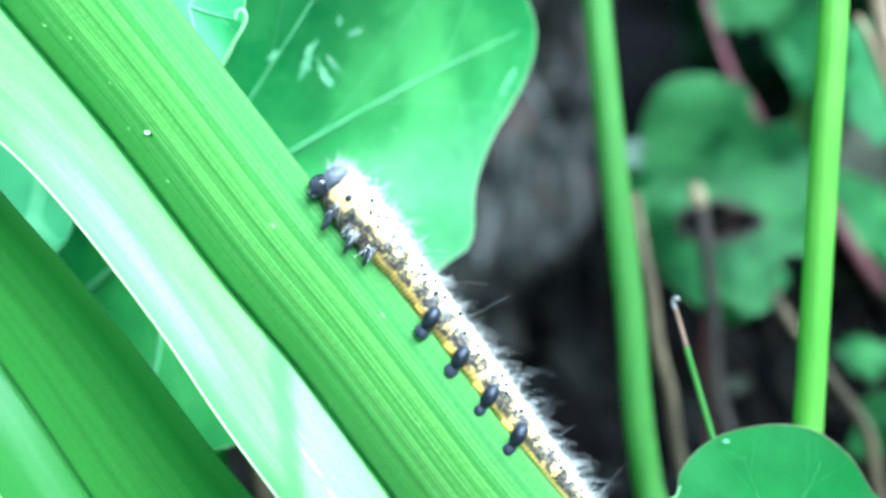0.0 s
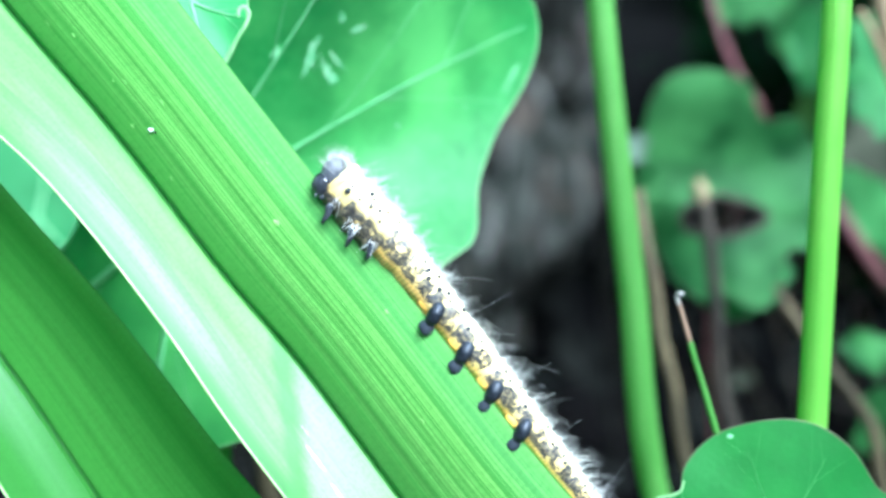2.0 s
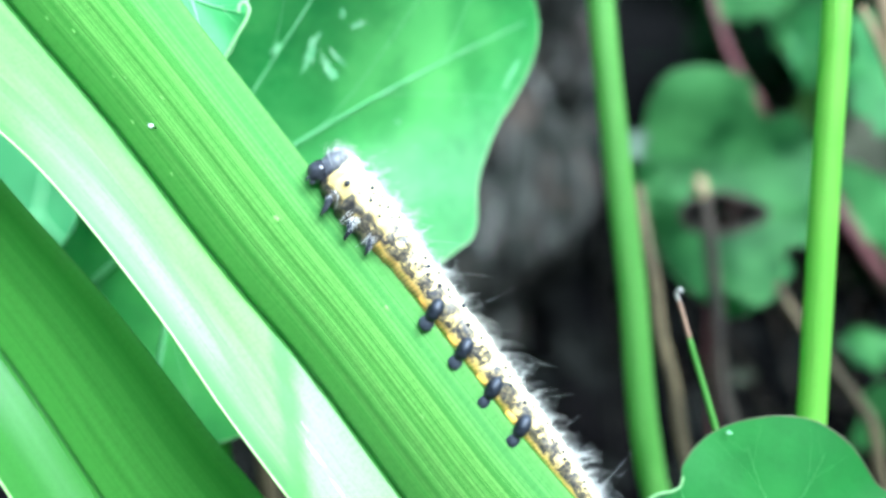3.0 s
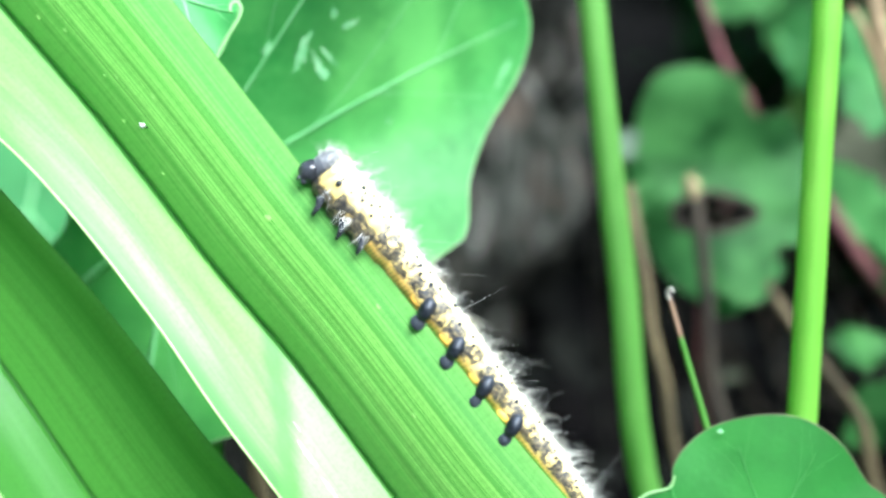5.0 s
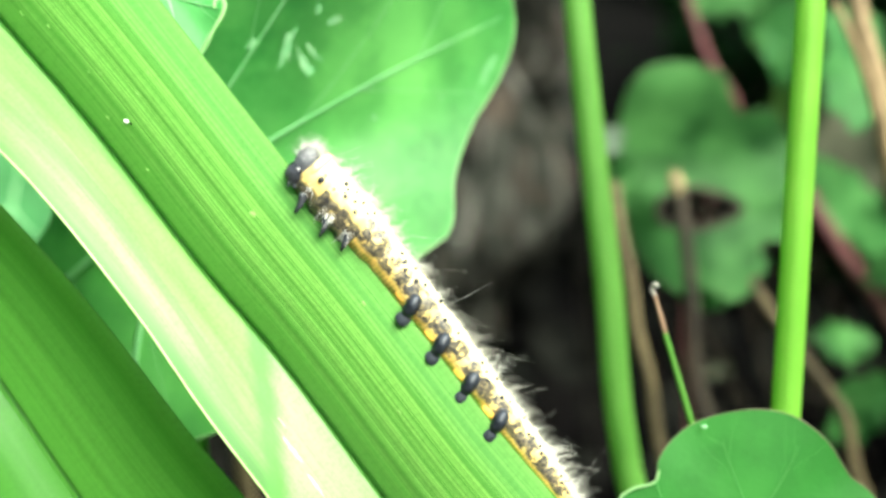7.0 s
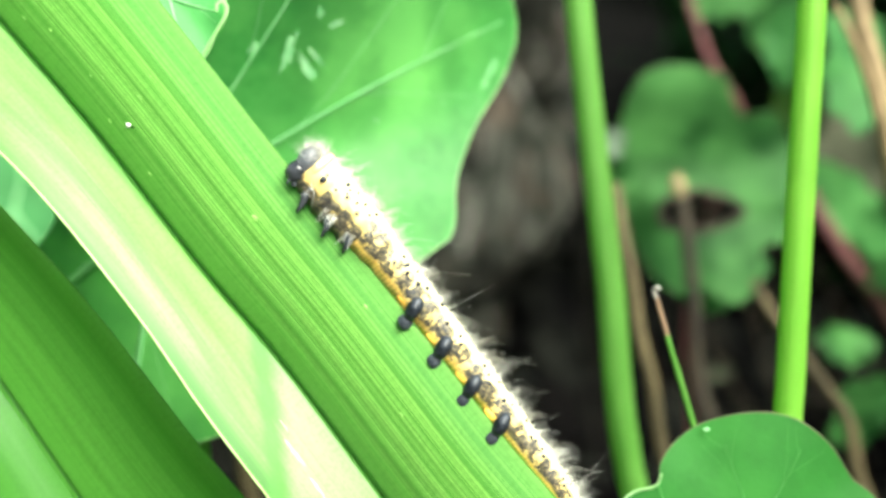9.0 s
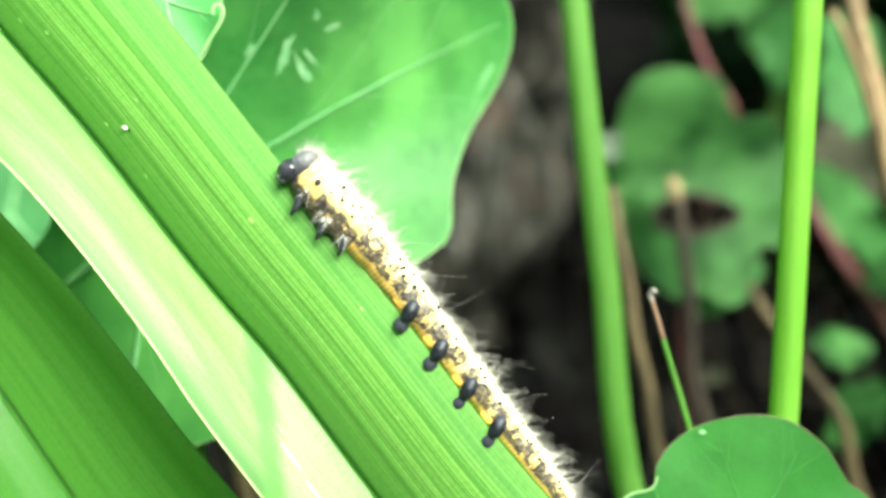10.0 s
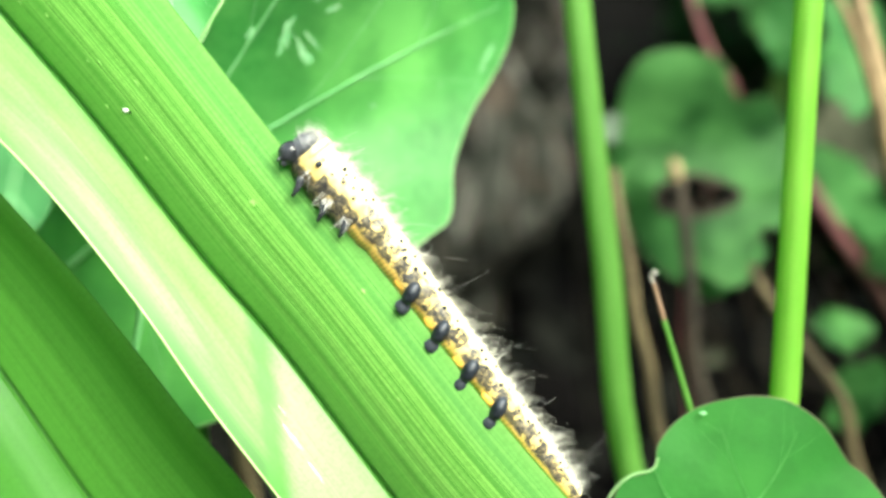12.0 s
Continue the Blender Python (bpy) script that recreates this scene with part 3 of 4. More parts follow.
CURL = [(0, 5.7), (30, 6.5), (60, 8.4), (90, 10.2), (130, 11.2), (180, 13.0), (220, 11.2), (250, 10.2), (275, 8.6), (300, 7.3), (318, 6.3), (335, 6.0)]
CURL_AT = (-27.1, 25.7, 123)
curled_leaf = round_leaf("round_leaf", CURL_AT, CURL, -8, 8, 0.4, 0.5, PALE_LEAF, "small pale green leaf with a curled margin",
           [(-22, 0.9, 4), (-75, 0.85, 0), (40, 0.9, 0)], foot=(-40, -235, 200), seed=2.0, stalk_r=1.0, vein_r=0.2, rim_r=0.07)

def build_curled_lip(leaf):
    """The margin of the small leaf rolls over into a hook towards the light."""
    lip = [(-23.67, 19.09), (-22.88, 20.56), (-21.98, 22.03), (-21.19, 23.34), (-20.95, 24.3), (-21.35, 24.92), (-21.87, 24.64), (-21.92, 23.84)]
    path = glide([bed((x, y, 122 - 0.12 * q)) - leaf.location for q, (x, y) in enumerate(lip)], 60)
    part("curled_margin", tube_mesh("curled_margin", path, lambda s: MM * (0.12 + 0.10 * math.sin(math.pi * s)), RIM, 10), leaf, "rolled-over pale leaf margin")


build_curled_lip(curled_leaf)

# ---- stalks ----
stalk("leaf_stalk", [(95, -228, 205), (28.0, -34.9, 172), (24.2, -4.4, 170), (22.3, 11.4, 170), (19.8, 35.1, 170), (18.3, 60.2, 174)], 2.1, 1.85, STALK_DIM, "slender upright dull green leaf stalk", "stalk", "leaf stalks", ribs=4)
stalk("leaf_stalk", [(110, -237, 185), (38.1, -35.0, 136), (38.7, -18.3, 134), (39.9, 7.1, 133), (41.2, 27.5, 133), (42.9, 44.5, 136)], 1.62, 1.54, STALK, "slender upright bright yellow-green leaf stalk", "stalk", "leaf stalks", ribs=4)

def build_tendril():
    path = glide([bed(p) for p in ((30.4, -27.9, 132), (27.8, -19.3, 131), (24.9, -9.4, 131), (23.7, -5.2, 131), (23.4, -4.3, 131), (23.7, -3.9, 130.5), (23.9, -4.2, 130.2))], 60)
    foot = path[0]
    ob = thing("tendril", foot, "thin green tendril withered to a white curled end", "tendril")
    path = [p - foot for p in path]
    part("stem", tube_mesh("stem", path[:21], lambda s: MM * (0.42 - 0.14 * s), STALK_DIM), ob, "green lower stem")
    part("withered_stem", tube_mesh("withered_stem", path[20:31], lambda s: MM * (0.28 - 0.05 * s), TWIG), ob, "reddish-brown withered stem")
    part("tip", tube_mesh("tip", path[30:], lambda s: MM * (0.23 - 0.06 * s), PALE_TIP), ob, "curled white tip")


build_tendril()
stalk("dry_stalk", [(120, -222, 225), (42.2, -41.4, 215), (37.7, -19.2, 212), (33.3, 0.5, 212), (31.8, 11.5, 215)], 1.2, 0.9, DRY, "dry straw-brown broken stalk", "stalk", "dry stalks", wobble=0.002)
stalk("dry_stalk", [(150, -215, 240), (78.6, -42.2, 225), (73.9, -28.7, 225), (64.3, -12.2, 228), (61.2, -5.9, 232)], 1.3, 0.8, DRY, "dry straw-brown broken stalk", "stalk", "dry stalks", wobble=0.002)
stalk("dry_stalk", [(190, -200, 270), (81.4, -5.2, 200), (72.5, 17.7, 196), (70.2, 28.7, 196), (69.1, 44.7, 198), (69.1, 56.9, 202)], 1.9, 1.4, TAN, "dry straw-brown broken stalk", "stalk", "dry stalks", wobble=0.002)
stalk("dry_stalk", [(72.7, 16.8, 196.5), (69.0, 25.7, 194), (64.8, 35.2, 192), (63.0, 38.8, 192)], 0.8, 0.5, TAN, "dry straw-brown side shoot", "stalk", "dry stalks", wobble=0.001)
stalk("dry_stalk", [(-60, -224, 230), (-30.6, -57.6, 205), (-31.8, -39.9, 202), (-32.6, -29.3, 200), (-33.3, -18.0, 198)], 2.0, 1.2, DRY, "dry straw-brown broken stalk", "stalk", "dry stalks", wobble=0.002)
stalk("red_stalk", [(95, -160, 400), (68.0, -10.0, 330), (72.4, 32.3, 290), (65.2, 44.1, 288), (59.9, 59.5, 288), (57.3, 76.6, 292)], 0.9, 1.0, RED, "dull red stem of a trailing weed", "stalk", "red stalks")
stalk("red_stalk", [(200, -160, 360), (121.9, -28.0, 310), (106.9, -10.4, 300), (94.5, 6.9, 296), (89.6, 15.9, 298)], 2.0, 1.7, RED, "dull red stem of a trailing weed", "stalk", "red stalks")
cut = stalk("cut_stalk", [(130, -205, 262), (54.5, -29.6, 250), (52.1, -10.9, 246), (50.3, 1.7, 244), (48.7, 11.3, 243)], 1.3, 1.3, STUB, "cut brown stalk with a pale woody knob", "stalk")
knob = glide([bed(p) - cut.location for p in ((48.5, 10.6, 242.5), (48.3, 12.2, 242.5), (48.0, 14.0, 242.5), (47.7, 15.4, 242.5))], 12)
part("knob", tube_mesh("knob", knob, lambda s: MM * (1.0 + 0.65 * math.sin(math.pi * min(1.0, s * 1.1)) ** 2), KNOB, 10), cut, "pale tan woody knob")

# ---- weeds behind, out of focus ----
HOLED = [(105.7, 32.0), (117.1, 32.8), (126.7, 31.1), (136.4, 27.4), (154.6, 21.3), (-174.2, 18.1), (-149.6, 18.0), (-131.8, 18.8), (-113.5, 19.2), (-98.7, 16.9), (-83.7, 19.0), (-74.4, 19.9), (-59.4, 18.4), (-46.0, 14.4), (-31.2, 13.4), (-22.6, 17.4), (-8.5, 20.5), (19.1, 20.5), (43.6, 23.8), (58.1, 25.1), (71.3, 21.6), (79.8, 24.1), (85.8, 28.4), (94.2, 30.1)]
HOLE = [(0, 7.0), (30, 4.8), (90, 3.6), (150, 7.5), (172, 11), (190, 11), (215, 7), (270, 3.6), (330, 4.6)]
round_leaf("weed_leaf", (59.4, 8.5, 262), HOLED, 0, 0, 0, 3.0, WEED_LEAF, "ragged dull green weed leaf with an eaten hole", hole=HOLE, foot=(150, -98, 500), seed=6.0, bow=0.025, stalk_r=0.6, rim_r=0.03, behind=0.08)


def ovate(rx, ry, seed, turned=0):
    def reach(a):
        c, d = math.cos(math.radians(a - turned)), math.sin(math.radians(a - turned))
        return rx * ry / math.hypot(ry * c, rx * d) * (1 + 0.40 * noise.noise((c * 1.8, d * 1.8, seed)) + 0.16 * noise.noise((c * 4, d * 4, seed + 9)))
    return [(a, reach(a)) for a in range(0, 360, 12)]


# place, half sizes, slant in its plane, tilt, turn
GREEN_WEEDS = [
    ((72.5, 62.6, 300), 11, 5.2, 0, -8, 0), ((87.9, -20.3, 262), 8, 4.2, -12, -6, 20), ((89.1, -33.5, 255), 6.0, 8.5, -18, 10, -10),
    ((92.3, 65.1, 330), 14, 10, 0, 12, 22), ((112.7, -6.4, 290), 8, 6, 0, 0, -20), ((41.0, 14.0, 262), 3.5, 6.5, 10, 10, 0),
]
BRIGHT_WEEDS = [((83.0, 46.0, 285), 6, 9, 10, 14, -18), ((93.1, 40.1, 270), 8.5, 12, 0, -10, 10), ((102.4, 10.4, 300), 16, 6.5, -40, 12, 10), ((62.0, -5.0, 268), 11, 8, 0, -14, 0)]
FADED_WEEDS = [((83.8, 32.0, 290), 4.0, 8.5, 0, 20, 10)]
SMALL_WEEDS = [((37.6, 22.9, 255), 2.6, 3.2, 20, 0, 30)]
WEEDS = [(*w, m) for m, group in ((WEED_LEAF, GREEN_WEEDS), (LUSH_LEAF, BRIGHT_WEEDS), (OLIVE_LEAF, FADED_WEEDS), (WITHERED_LEAF, SMALL_WEEDS)) for w in group]
for k, (at, rx, ry, slant, tilt, turn, material) in enumerate(WEEDS):
    label = {WITHERED_LEAF: "small withered grey-green weed leaf", OLIVE_LEAF: "yellowing olive weed leaf"}.get(material, "soft dull green weed leaf")
    round_leaf("weed_leaf", at, ovate(rx, ry, k * 3.1, slant), tilt, turn, 0.5, 1.6, material, label, foot=(at[0] * 1.8, -98, 500), seed=k * 1.7, stalk_r=0.5, rim_r=0.03, behind=0.07, rim_mat=material)
for k, (at, rx, ry, slant) in enumerate((((116.8, 25.2, 340), 12, 15, 15), ((77.0, -32.2, 330), 3.0, 2.4, 10))):
    round_leaf("dead_leaf", at, ovate(rx, ry, 40 + k * 3.1, slant), 15, -10, 2.0, 1.5, DEAD_LEAF, "dry grey-brown dead leaf caught among the weeds", foot=(at[0] * 1.8, -98, 500), seed=k * 2.3, stalk_r=0.5, rim_r=0.03, behind=0.07, rim_mat=DEAD_LEAF)


# ---- small marks on the leaves ----
def blob(name, centre, radii, seed, material, label, category, squash=1.0):
    bm = bmesh.new()
    bmesh.ops.create_icosphere(bm, subdivisions=3, radius=1.0)
    for v in bm.verts:
        n = 1 + 0.6 * noise.noise(v.co * 1.9 + Vector((seed, 0, 0)))
        v.co = (ACROSS * v.co.x * radii[0] + UP * v.co.y * radii[1] + NEAR * v.co.z * radii[2]) * (0.001 * n)
    me = bpy.data.meshes.new(name)
    bm.to_mesh(me)
    bm.free()
    me.polygons.foreach_set("use_smooth", [True] * len(me.polygons))
    me.materials.append(material)
    ob = new(name, me)
    ob.location = bed(centre)
    return tagged(ob, label, category)


blob("white_speck", (-28.6, 11.7, 112.95), (0.30, 0.20, 0.18), 3.0, WHITE, "tiny white speck of dirt on the leaf", "speck")
blob("dark_speck", (-28.1, 11.5, 112.95), (0.15, 0.16, 0.12), 5.0, SOIL, "tiny dark crumb of dirt on the leaf", "speck")


def build_undergrowth():
    """Dense weeds behind the bed, too many to count, with unseen clumps added for shade."""
    rng = random.Random(21)
    verts, faces = [], []
    clumps = [(0.33, 0.55, 0.12, 0.34), (0.30, 0.80, 0.14, 0.36), (0.50, 0.72, 0.15, 0.42), (0.48, 1.02, 0.18, 0.45), (0.70, 0.95, 0.16, 0.40), (0.72, 1.25, 0.2, 0.5), (0.42, 1.35, 0.2, 0.4),
              # added tall clumps out of view, which keep light off the ground
              (0.40, 0.32, 0.15, 0.72), (0.36, 0.50, 0.12, 0.70), (0.52, 0.50, 0.18, 0.85), (0.60, 0.24, 0.17, 0.80), (0.66, 0.62, 0.2, 0.85), (0.30, 0.66, 0.10, 0.55)]
    for _ in range(7000):
        cx, cy, wide, high = clumps[rng.randrange(len(clumps))]
        a, q = rng.uniform(0, 6.3), rng.random() ** 0.6
        x, y = cx + wide * q * math.cos(a), cy + wide * q * math.sin(a)
        z = high * rng.random() * (1.05 - q * q * 0.8)
        size = rng.uniform(0.012, 0.030)
        m = Matrix.Translation((x, y, z)) @ Euler((rng.uniform(-0.5, 1.1), rng.uniform(-0.7, 0.7), rng.uniform(0, 6.3))).to_matrix().to_4x4()
        base = len(verts)
        for u, w in ((0, 0), (0.35, 0.42), (0.8, 0.5), (1.3, 0.36), (1.75, 0)):
            for side in ((-1, 1) if w else (0,)):
                verts.append(m @ Vector((side * w * size, u * size, 0.25 * size * (w - 0.3 * u * u))))
        faces += [(base, base + 2, base + 1), (base + 1, base + 2, base + 4, base + 3), (base + 3, base + 4, base + 6, base + 5), (base + 5, base + 6, base + 7)]
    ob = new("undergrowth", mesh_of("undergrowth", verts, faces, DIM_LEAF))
    tagged(ob, "dense dim green weeds behind the bed, and unseen tall ones added for shade", "weeds", kind="stuff")


build_undergrowth()


def build_litter():
    """Dead leaves on the soil between the stalks."""
    rng = random.Random(5)
    verts, faces = [], []
    for _ in range(900):
        x, y = rng.uniform(-0.30, 0.50), rng.uniform(0.28, 0.85)
        size = rng.uniform(0.010, 0.026)
        m = Matrix.Translation((x, y, rng.uniform(0.004, 0.05))) @ Euler((rng.gauss(0, 0.6), rng.gauss(0, 0.6), rng.uniform(0, 6.3))).to_matrix().to_4x4()
        curl = rng.uniform(0.2, 0.9)
        base = len(verts)
        for u, w in ((0, 0), (0.3, 0.34), (0.8, 0.5), (1.4, 0.34), (1.9, 0)):
            for side in ((-1, 0, 1) if w else (0,)):
                verts.append(m @ Vector((side * w * size, (u - 0.9) * size, size * (curl * w * abs(side) + 0.15 * (u - 0.9) ** 2))))
        b = base + 1
        faces += [(base, b + 1, b), (base, b + 2, b + 1)]
        for q in (0, 3):
            faces += [(b + q, b + q + 1, b + q + 4, b + q + 3), (b + q + 1, b + q + 2, b + q + 5, b + q + 4)]
        faces += [(b + 6, b + 7, b + 9), (b + 7, b + 8, b + 9)]
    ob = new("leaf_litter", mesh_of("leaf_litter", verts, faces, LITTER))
    tagged(ob, "curled dead leaves lying on the soil, darkened to stand for shade", "leaf litter", kind="stuff")


build_litter()


blob("pale_speck", (27.6, -18.3, 124.4), (0.34, 0.17, 0.10), 8.0, SCAR, "tiny white speck on the leaf rim", "speck")


# ---- caterpillar ----
def body_material(name, zone):
    m, nt, b = nodes_of(name)
    uv, at = coords(nt, "UV"), coords(nt)
    info = node(nt, "ShaderNodeObjectInfo").outputs["Random"]
    at = node(nt, "ShaderNodeVectorMath", {0: at, 1: node(nt, "ShaderNodeCombineXYZ", {0: info, 1: info}).outputs[0]}).outputs[0]
    split = node(nt, "ShaderNodeSeparateXYZ", {0: uv})
    warp = noise_at(nt, at, 600, 3.0)
    u = node(nt, "ShaderNodeMath", {0: split.outputs[0], 1: node(nt, "ShaderNodeMath", {0: warp, 1: 0.22}).outputs[0]})
    u.operation = "ADD"
    u.inputs[1].links[0].from_node.operation = "MULTIPLY"
    down = u.outputs[0]
    cream, yellow, orange, black = (0.78, 0.67, 0.38), (0.66, 0.51, 0.18), (0.88, 0.60, 0.15), (0.026, 0.026, 0.027)
    col = ramp(nt, down, [(0.30, cream), (0.50, yellow), (0.70, yellow), (0.80, orange)])
    folds = node(nt, "ShaderNodeTexWave", {"Vector": node(nt, "ShaderNodeMapping", {"Vector": uv, "Scale": (0.15, 1, 1), "Rotation": (0, 0, radians(90))}).outputs[0], "Scale": 3.2, "Distortion": 1.5}).outputs[1]
    creases = mixed(nt, 1.0, ramp(nt, folds, [(0.15, (1, 1, 1)), (0.5, (0, 0, 0))]), ramp(nt, down, [(0.72, (0, 0, 0)), (0.85, (0.35, 0.35, 0.35))]), "MULTIPLY")
    col = mixed(nt, creases, col, (0.34, 0.17, 0.02))
    grey = noise_at(nt, at, 850, 5.0, 0.66)
    spots = ramp(nt, grey, [(0.44, (0, 0, 0)), (0.49, (1, 1, 1))])
    if zone == "abdomen":
        band = ramp(nt, down, greys([(0.37, 0.0), (0.46, 1.0), (0.75, 1.0), (0.81, 0.0)]))
    else:
        # the belly of the first rings is nearly black, below a cream collar on the foremost
        edge = 0.60 if zone == "thorax" else 0.73
        band = ramp(nt, down, greys([(edge - 0.03, 0.0), (edge + 0.02, 1.0)]))
        spots = ramp(nt, grey, greys([(0.30, 0.0), (0.40, 1.0)]))
    mask = mixed(nt, 1.0, spots, band, "MULTIPLY")
    col = mixed(nt, mask, col, mixed(nt, ramp(nt, noise_at(nt, at, 2600, 2.0), [(0.4, (0, 0, 0)), (0.7, (1, 1, 1))]), black, (0.21, 0.175, 0.09)))
    dots = node(nt, "ShaderNodeTexVoronoi", {"Vector": at, "Scale": 900.0}).outputs[0]
    upper = ramp(nt, down, [(0.28, (0, 0, 0)), (0.34, (1, 1, 1)), (0.56, (1, 1, 1)), (0.6, (0, 0, 0))])
    col = mixed(nt, mixed(nt, 1.0, ramp(nt, dots, [(0.15, (1, 1, 1)), (0.19, (0, 0, 0))]), upper, "MULTIPLY"), col, black)
    nt.links.new(col, b.inputs["Base Color"])
    b.inputs["Roughness"].default_value = 0.5
    b.inputs["Subsurface Weight"].default_value = 0.15
    b.inputs["Subsurface Radius"].default_value = (0.0006, 0.0004, 0.0002)
    bump(nt, b, grey, 0.3, 0.0001)
    return m


ABDOMEN, THORAX, COLLAR = (body_material(n, z) for n, z in (("yellow larva skin", "abdomen"), ("dark-bellied larva skin", "thorax"), ("collar skin", "collar")))
CREAM = plain_material("cream skin", (0.66, 0.52, 0.22), (0.80, 0.70, 0.42), 0.5, 700)
BELLY = plain_material("dark belly skin", (0.018, 0.018, 0.016), (0.10, 0.075, 0.035), 0.45, 900, 0.0001, 0.5)
AMBER = plain_material("amber skin", (0.66, 0.36, 0.05), (0.80, 0.50, 0.09), 0.5, 900)
BLACK = plain_material("black horn", (0.018, 0.020, 0.023), (0.06, 0.066, 0.075), 0.22, 1800, 0.00005, 0.3, shine=0.3)
PROLEG = plain_material("black larva foot", (0.006, 0.008, 0.011), (0.060, 0.070, 0.086), 0.36, 620, 0.00025, 0.8, shine=0.35)
FACE = plain_material("mottled black horn", (0.010, 0.011, 0.013), (0.048, 0.052, 0.060), 0.16, 700, 0.00005, 0.3, shine=0.5)
GREY_HORN = plain_material("grey horn", (0.06, 0.064, 0.074), (0.24, 0.25, 0.27), 0.32, 420, 0.00005, 0.3)


def hair_material():
    m, nt, b = nodes_of("white hair")
    b.inputs["Base Color"].default_value = (0.88, 0.88, 0.82, 1)
    b.inputs["Roughness"].default_value = 0.35
    see_through(nt, b, (0.9, 0.88, 0.8, 1), 0.4)
    return m


HAIR = hair_material()
def ring_radius(s, r0, r1):
    """Radius along one body ring: pinched at both ends, with three finer folds."""
    edge = min(s, 1 - s)
    return (r0 + (r1 - r0) * s) * (0.87 + 0.13 * min(1.0, edge / 0.2) ** 0.7 + 0.018 * math.cos(6 * math.pi * s))


def segment_mesh(length, r0, r1, material, seed, belly=1.0):
    rows, sides = 19, 44
    verts, faces, uvs = [], [], []
    for j in range(rows):
        s = j / (rows - 1)
        r = ring_radius(s, r0, r1)
        for i in range(sides + 1):
            a = -math.pi + 2 * math.pi * i / sides
            c = Vector((0, math.sin(a), math.cos(a)))
            rr = r * (1 + 0.05 * noise.noise(c * 2.5 + Vector((s * 3, seed, 0))))
            verts.append((length * (s - 0.5) * 1.10 * MM, c.y * rr * MM * 0.97, c.z * rr * MM * (belly if c.z < 0 else 1.0)))
            uvs.append((abs(a) / math.pi, s))
    w = sides + 1
    for j in range(rows - 1):
        for i in range(sides):
            k = j * w + i
            faces.append((k, k + w, k + w + 1, k + 1))
    return mesh_of("segment", verts, faces, material, uvs)


def hair_mesh(length, r0, r1, count, rng, spread=72, longest=3.3, middle=-32, thick=1.0):
    verts, faces = [], []

    def lie():
        return max(-spread, min(spread, rng.gauss(0, spread * 0.42))) + middle

    def stray(x, amount):
        return Vector((rng.gauss(x, amount), rng.gauss(0, amount * 0.8), rng.gauss(0, amount * 0.8)))

    # part of the hair stands in tufts that curve together
    tufts = [((k + rng.random()) / 8, lie(), stray(-0.1, 0.35), stray(-0.35, 0.6), rng.uniform(0.45, 1.12)) for k in range(8)]
    for _ in range(count):
        fat = thick
        if rng.random() < 0.16:
            s, a, off, droop, size = tufts[rng.randrange(len(tufts))]
            s, a, off, droop = s + rng.gauss(0, 0.03), a + rng.gauss(0, 7), off + stray(0, 0.12), droop + stray(0, 0.14)
            long, fat = longest * size * rng.uniform(0.45, 1.0), thick * 1.25
        else:
            s, a, off, droop = rng.random(), lie(), stray(-0.1, 0.38), stray(-0.45, 0.4)
            long = longest * 0.55 * rng.random() ** 5.0 + 0.38
        a = radians(a)
        c = Vector((0, math.sin(a), math.cos(a)))
        root = Vector((length * (s - 0.5), 0, 0)) + c * ring_radius(max(0.0, min(1.0, s)), r0, r1) * 0.97
        way = (c + off).normalized()
        path = [(root + way * long * t + droop * long * 0.62 * t * t) * MM for t in (0, 0.2, 0.4, 0.6, 0.8, 1.0)]
        v, f = tube(path, lambda t: (0.0082 - 0.0062 * t) * fat * MM, 3, False)
        base = len(verts)
        verts += v
        faces += [tuple(base + k for k in q) for q in f]
    # and a few long single hairs
    for _ in range(6):
        a = radians(lie())
        c = Vector((0, math.sin(a), math.cos(a)))
        root = Vector((length * (rng.random() - 0.5), 0, 0)) + c * r0 * 0.9
        way, droop, long = (c + stray(-0.2, 0.3)).normalized(), stray(-0.3, 0.5), rng.uniform(1.8, 3.8)
        path = [(root + way * long * t + droop * long * 0.8 * t * t) * MM for t in (0, 0.2, 0.4, 0.6, 0.8, 1.0)]
        v, f = tube(path, lambda t: (0.0105 - 0.0075 * t) * MM, 4, False)
        base = len(verts)
        verts += v
        faces += [tuple(base + k for k in q) for q in f]
    return mesh_of("hair", verts, faces, HAIR)


def bristle_mesh(count, rng, shift):
    """A fan of stiff pale bristles that hangs over a leg."""
    verts, faces = [], []
    for k in range(count):
        fan = (k / (count - 1) - 0.5) * 0.8
        root = Vector((0.35 + shift + rng.gauss(0, 0.25), 1.72, -0.75 + rng.gauss(0, 0.25)))
        way = Vector((-0.35 + fan, 0.42, -0.9)).normalized()
        long = rng.uniform(1.1, 2.1)
        path = [(root + way * long * t + Vector((0.0, -0.35, 0.0)) * long * t * t) * MM for t in (0, 0.35, 0.7, 1.0)]
        v, f = tube(path, lambda t: (0.030 - 0.022 * t) * MM, 5, False)
        base = len(verts)
        verts += v
        faces += [tuple(base + q for q in p) for p in f]
    return mesh_of("leg_hair", verts, faces, HAIR)


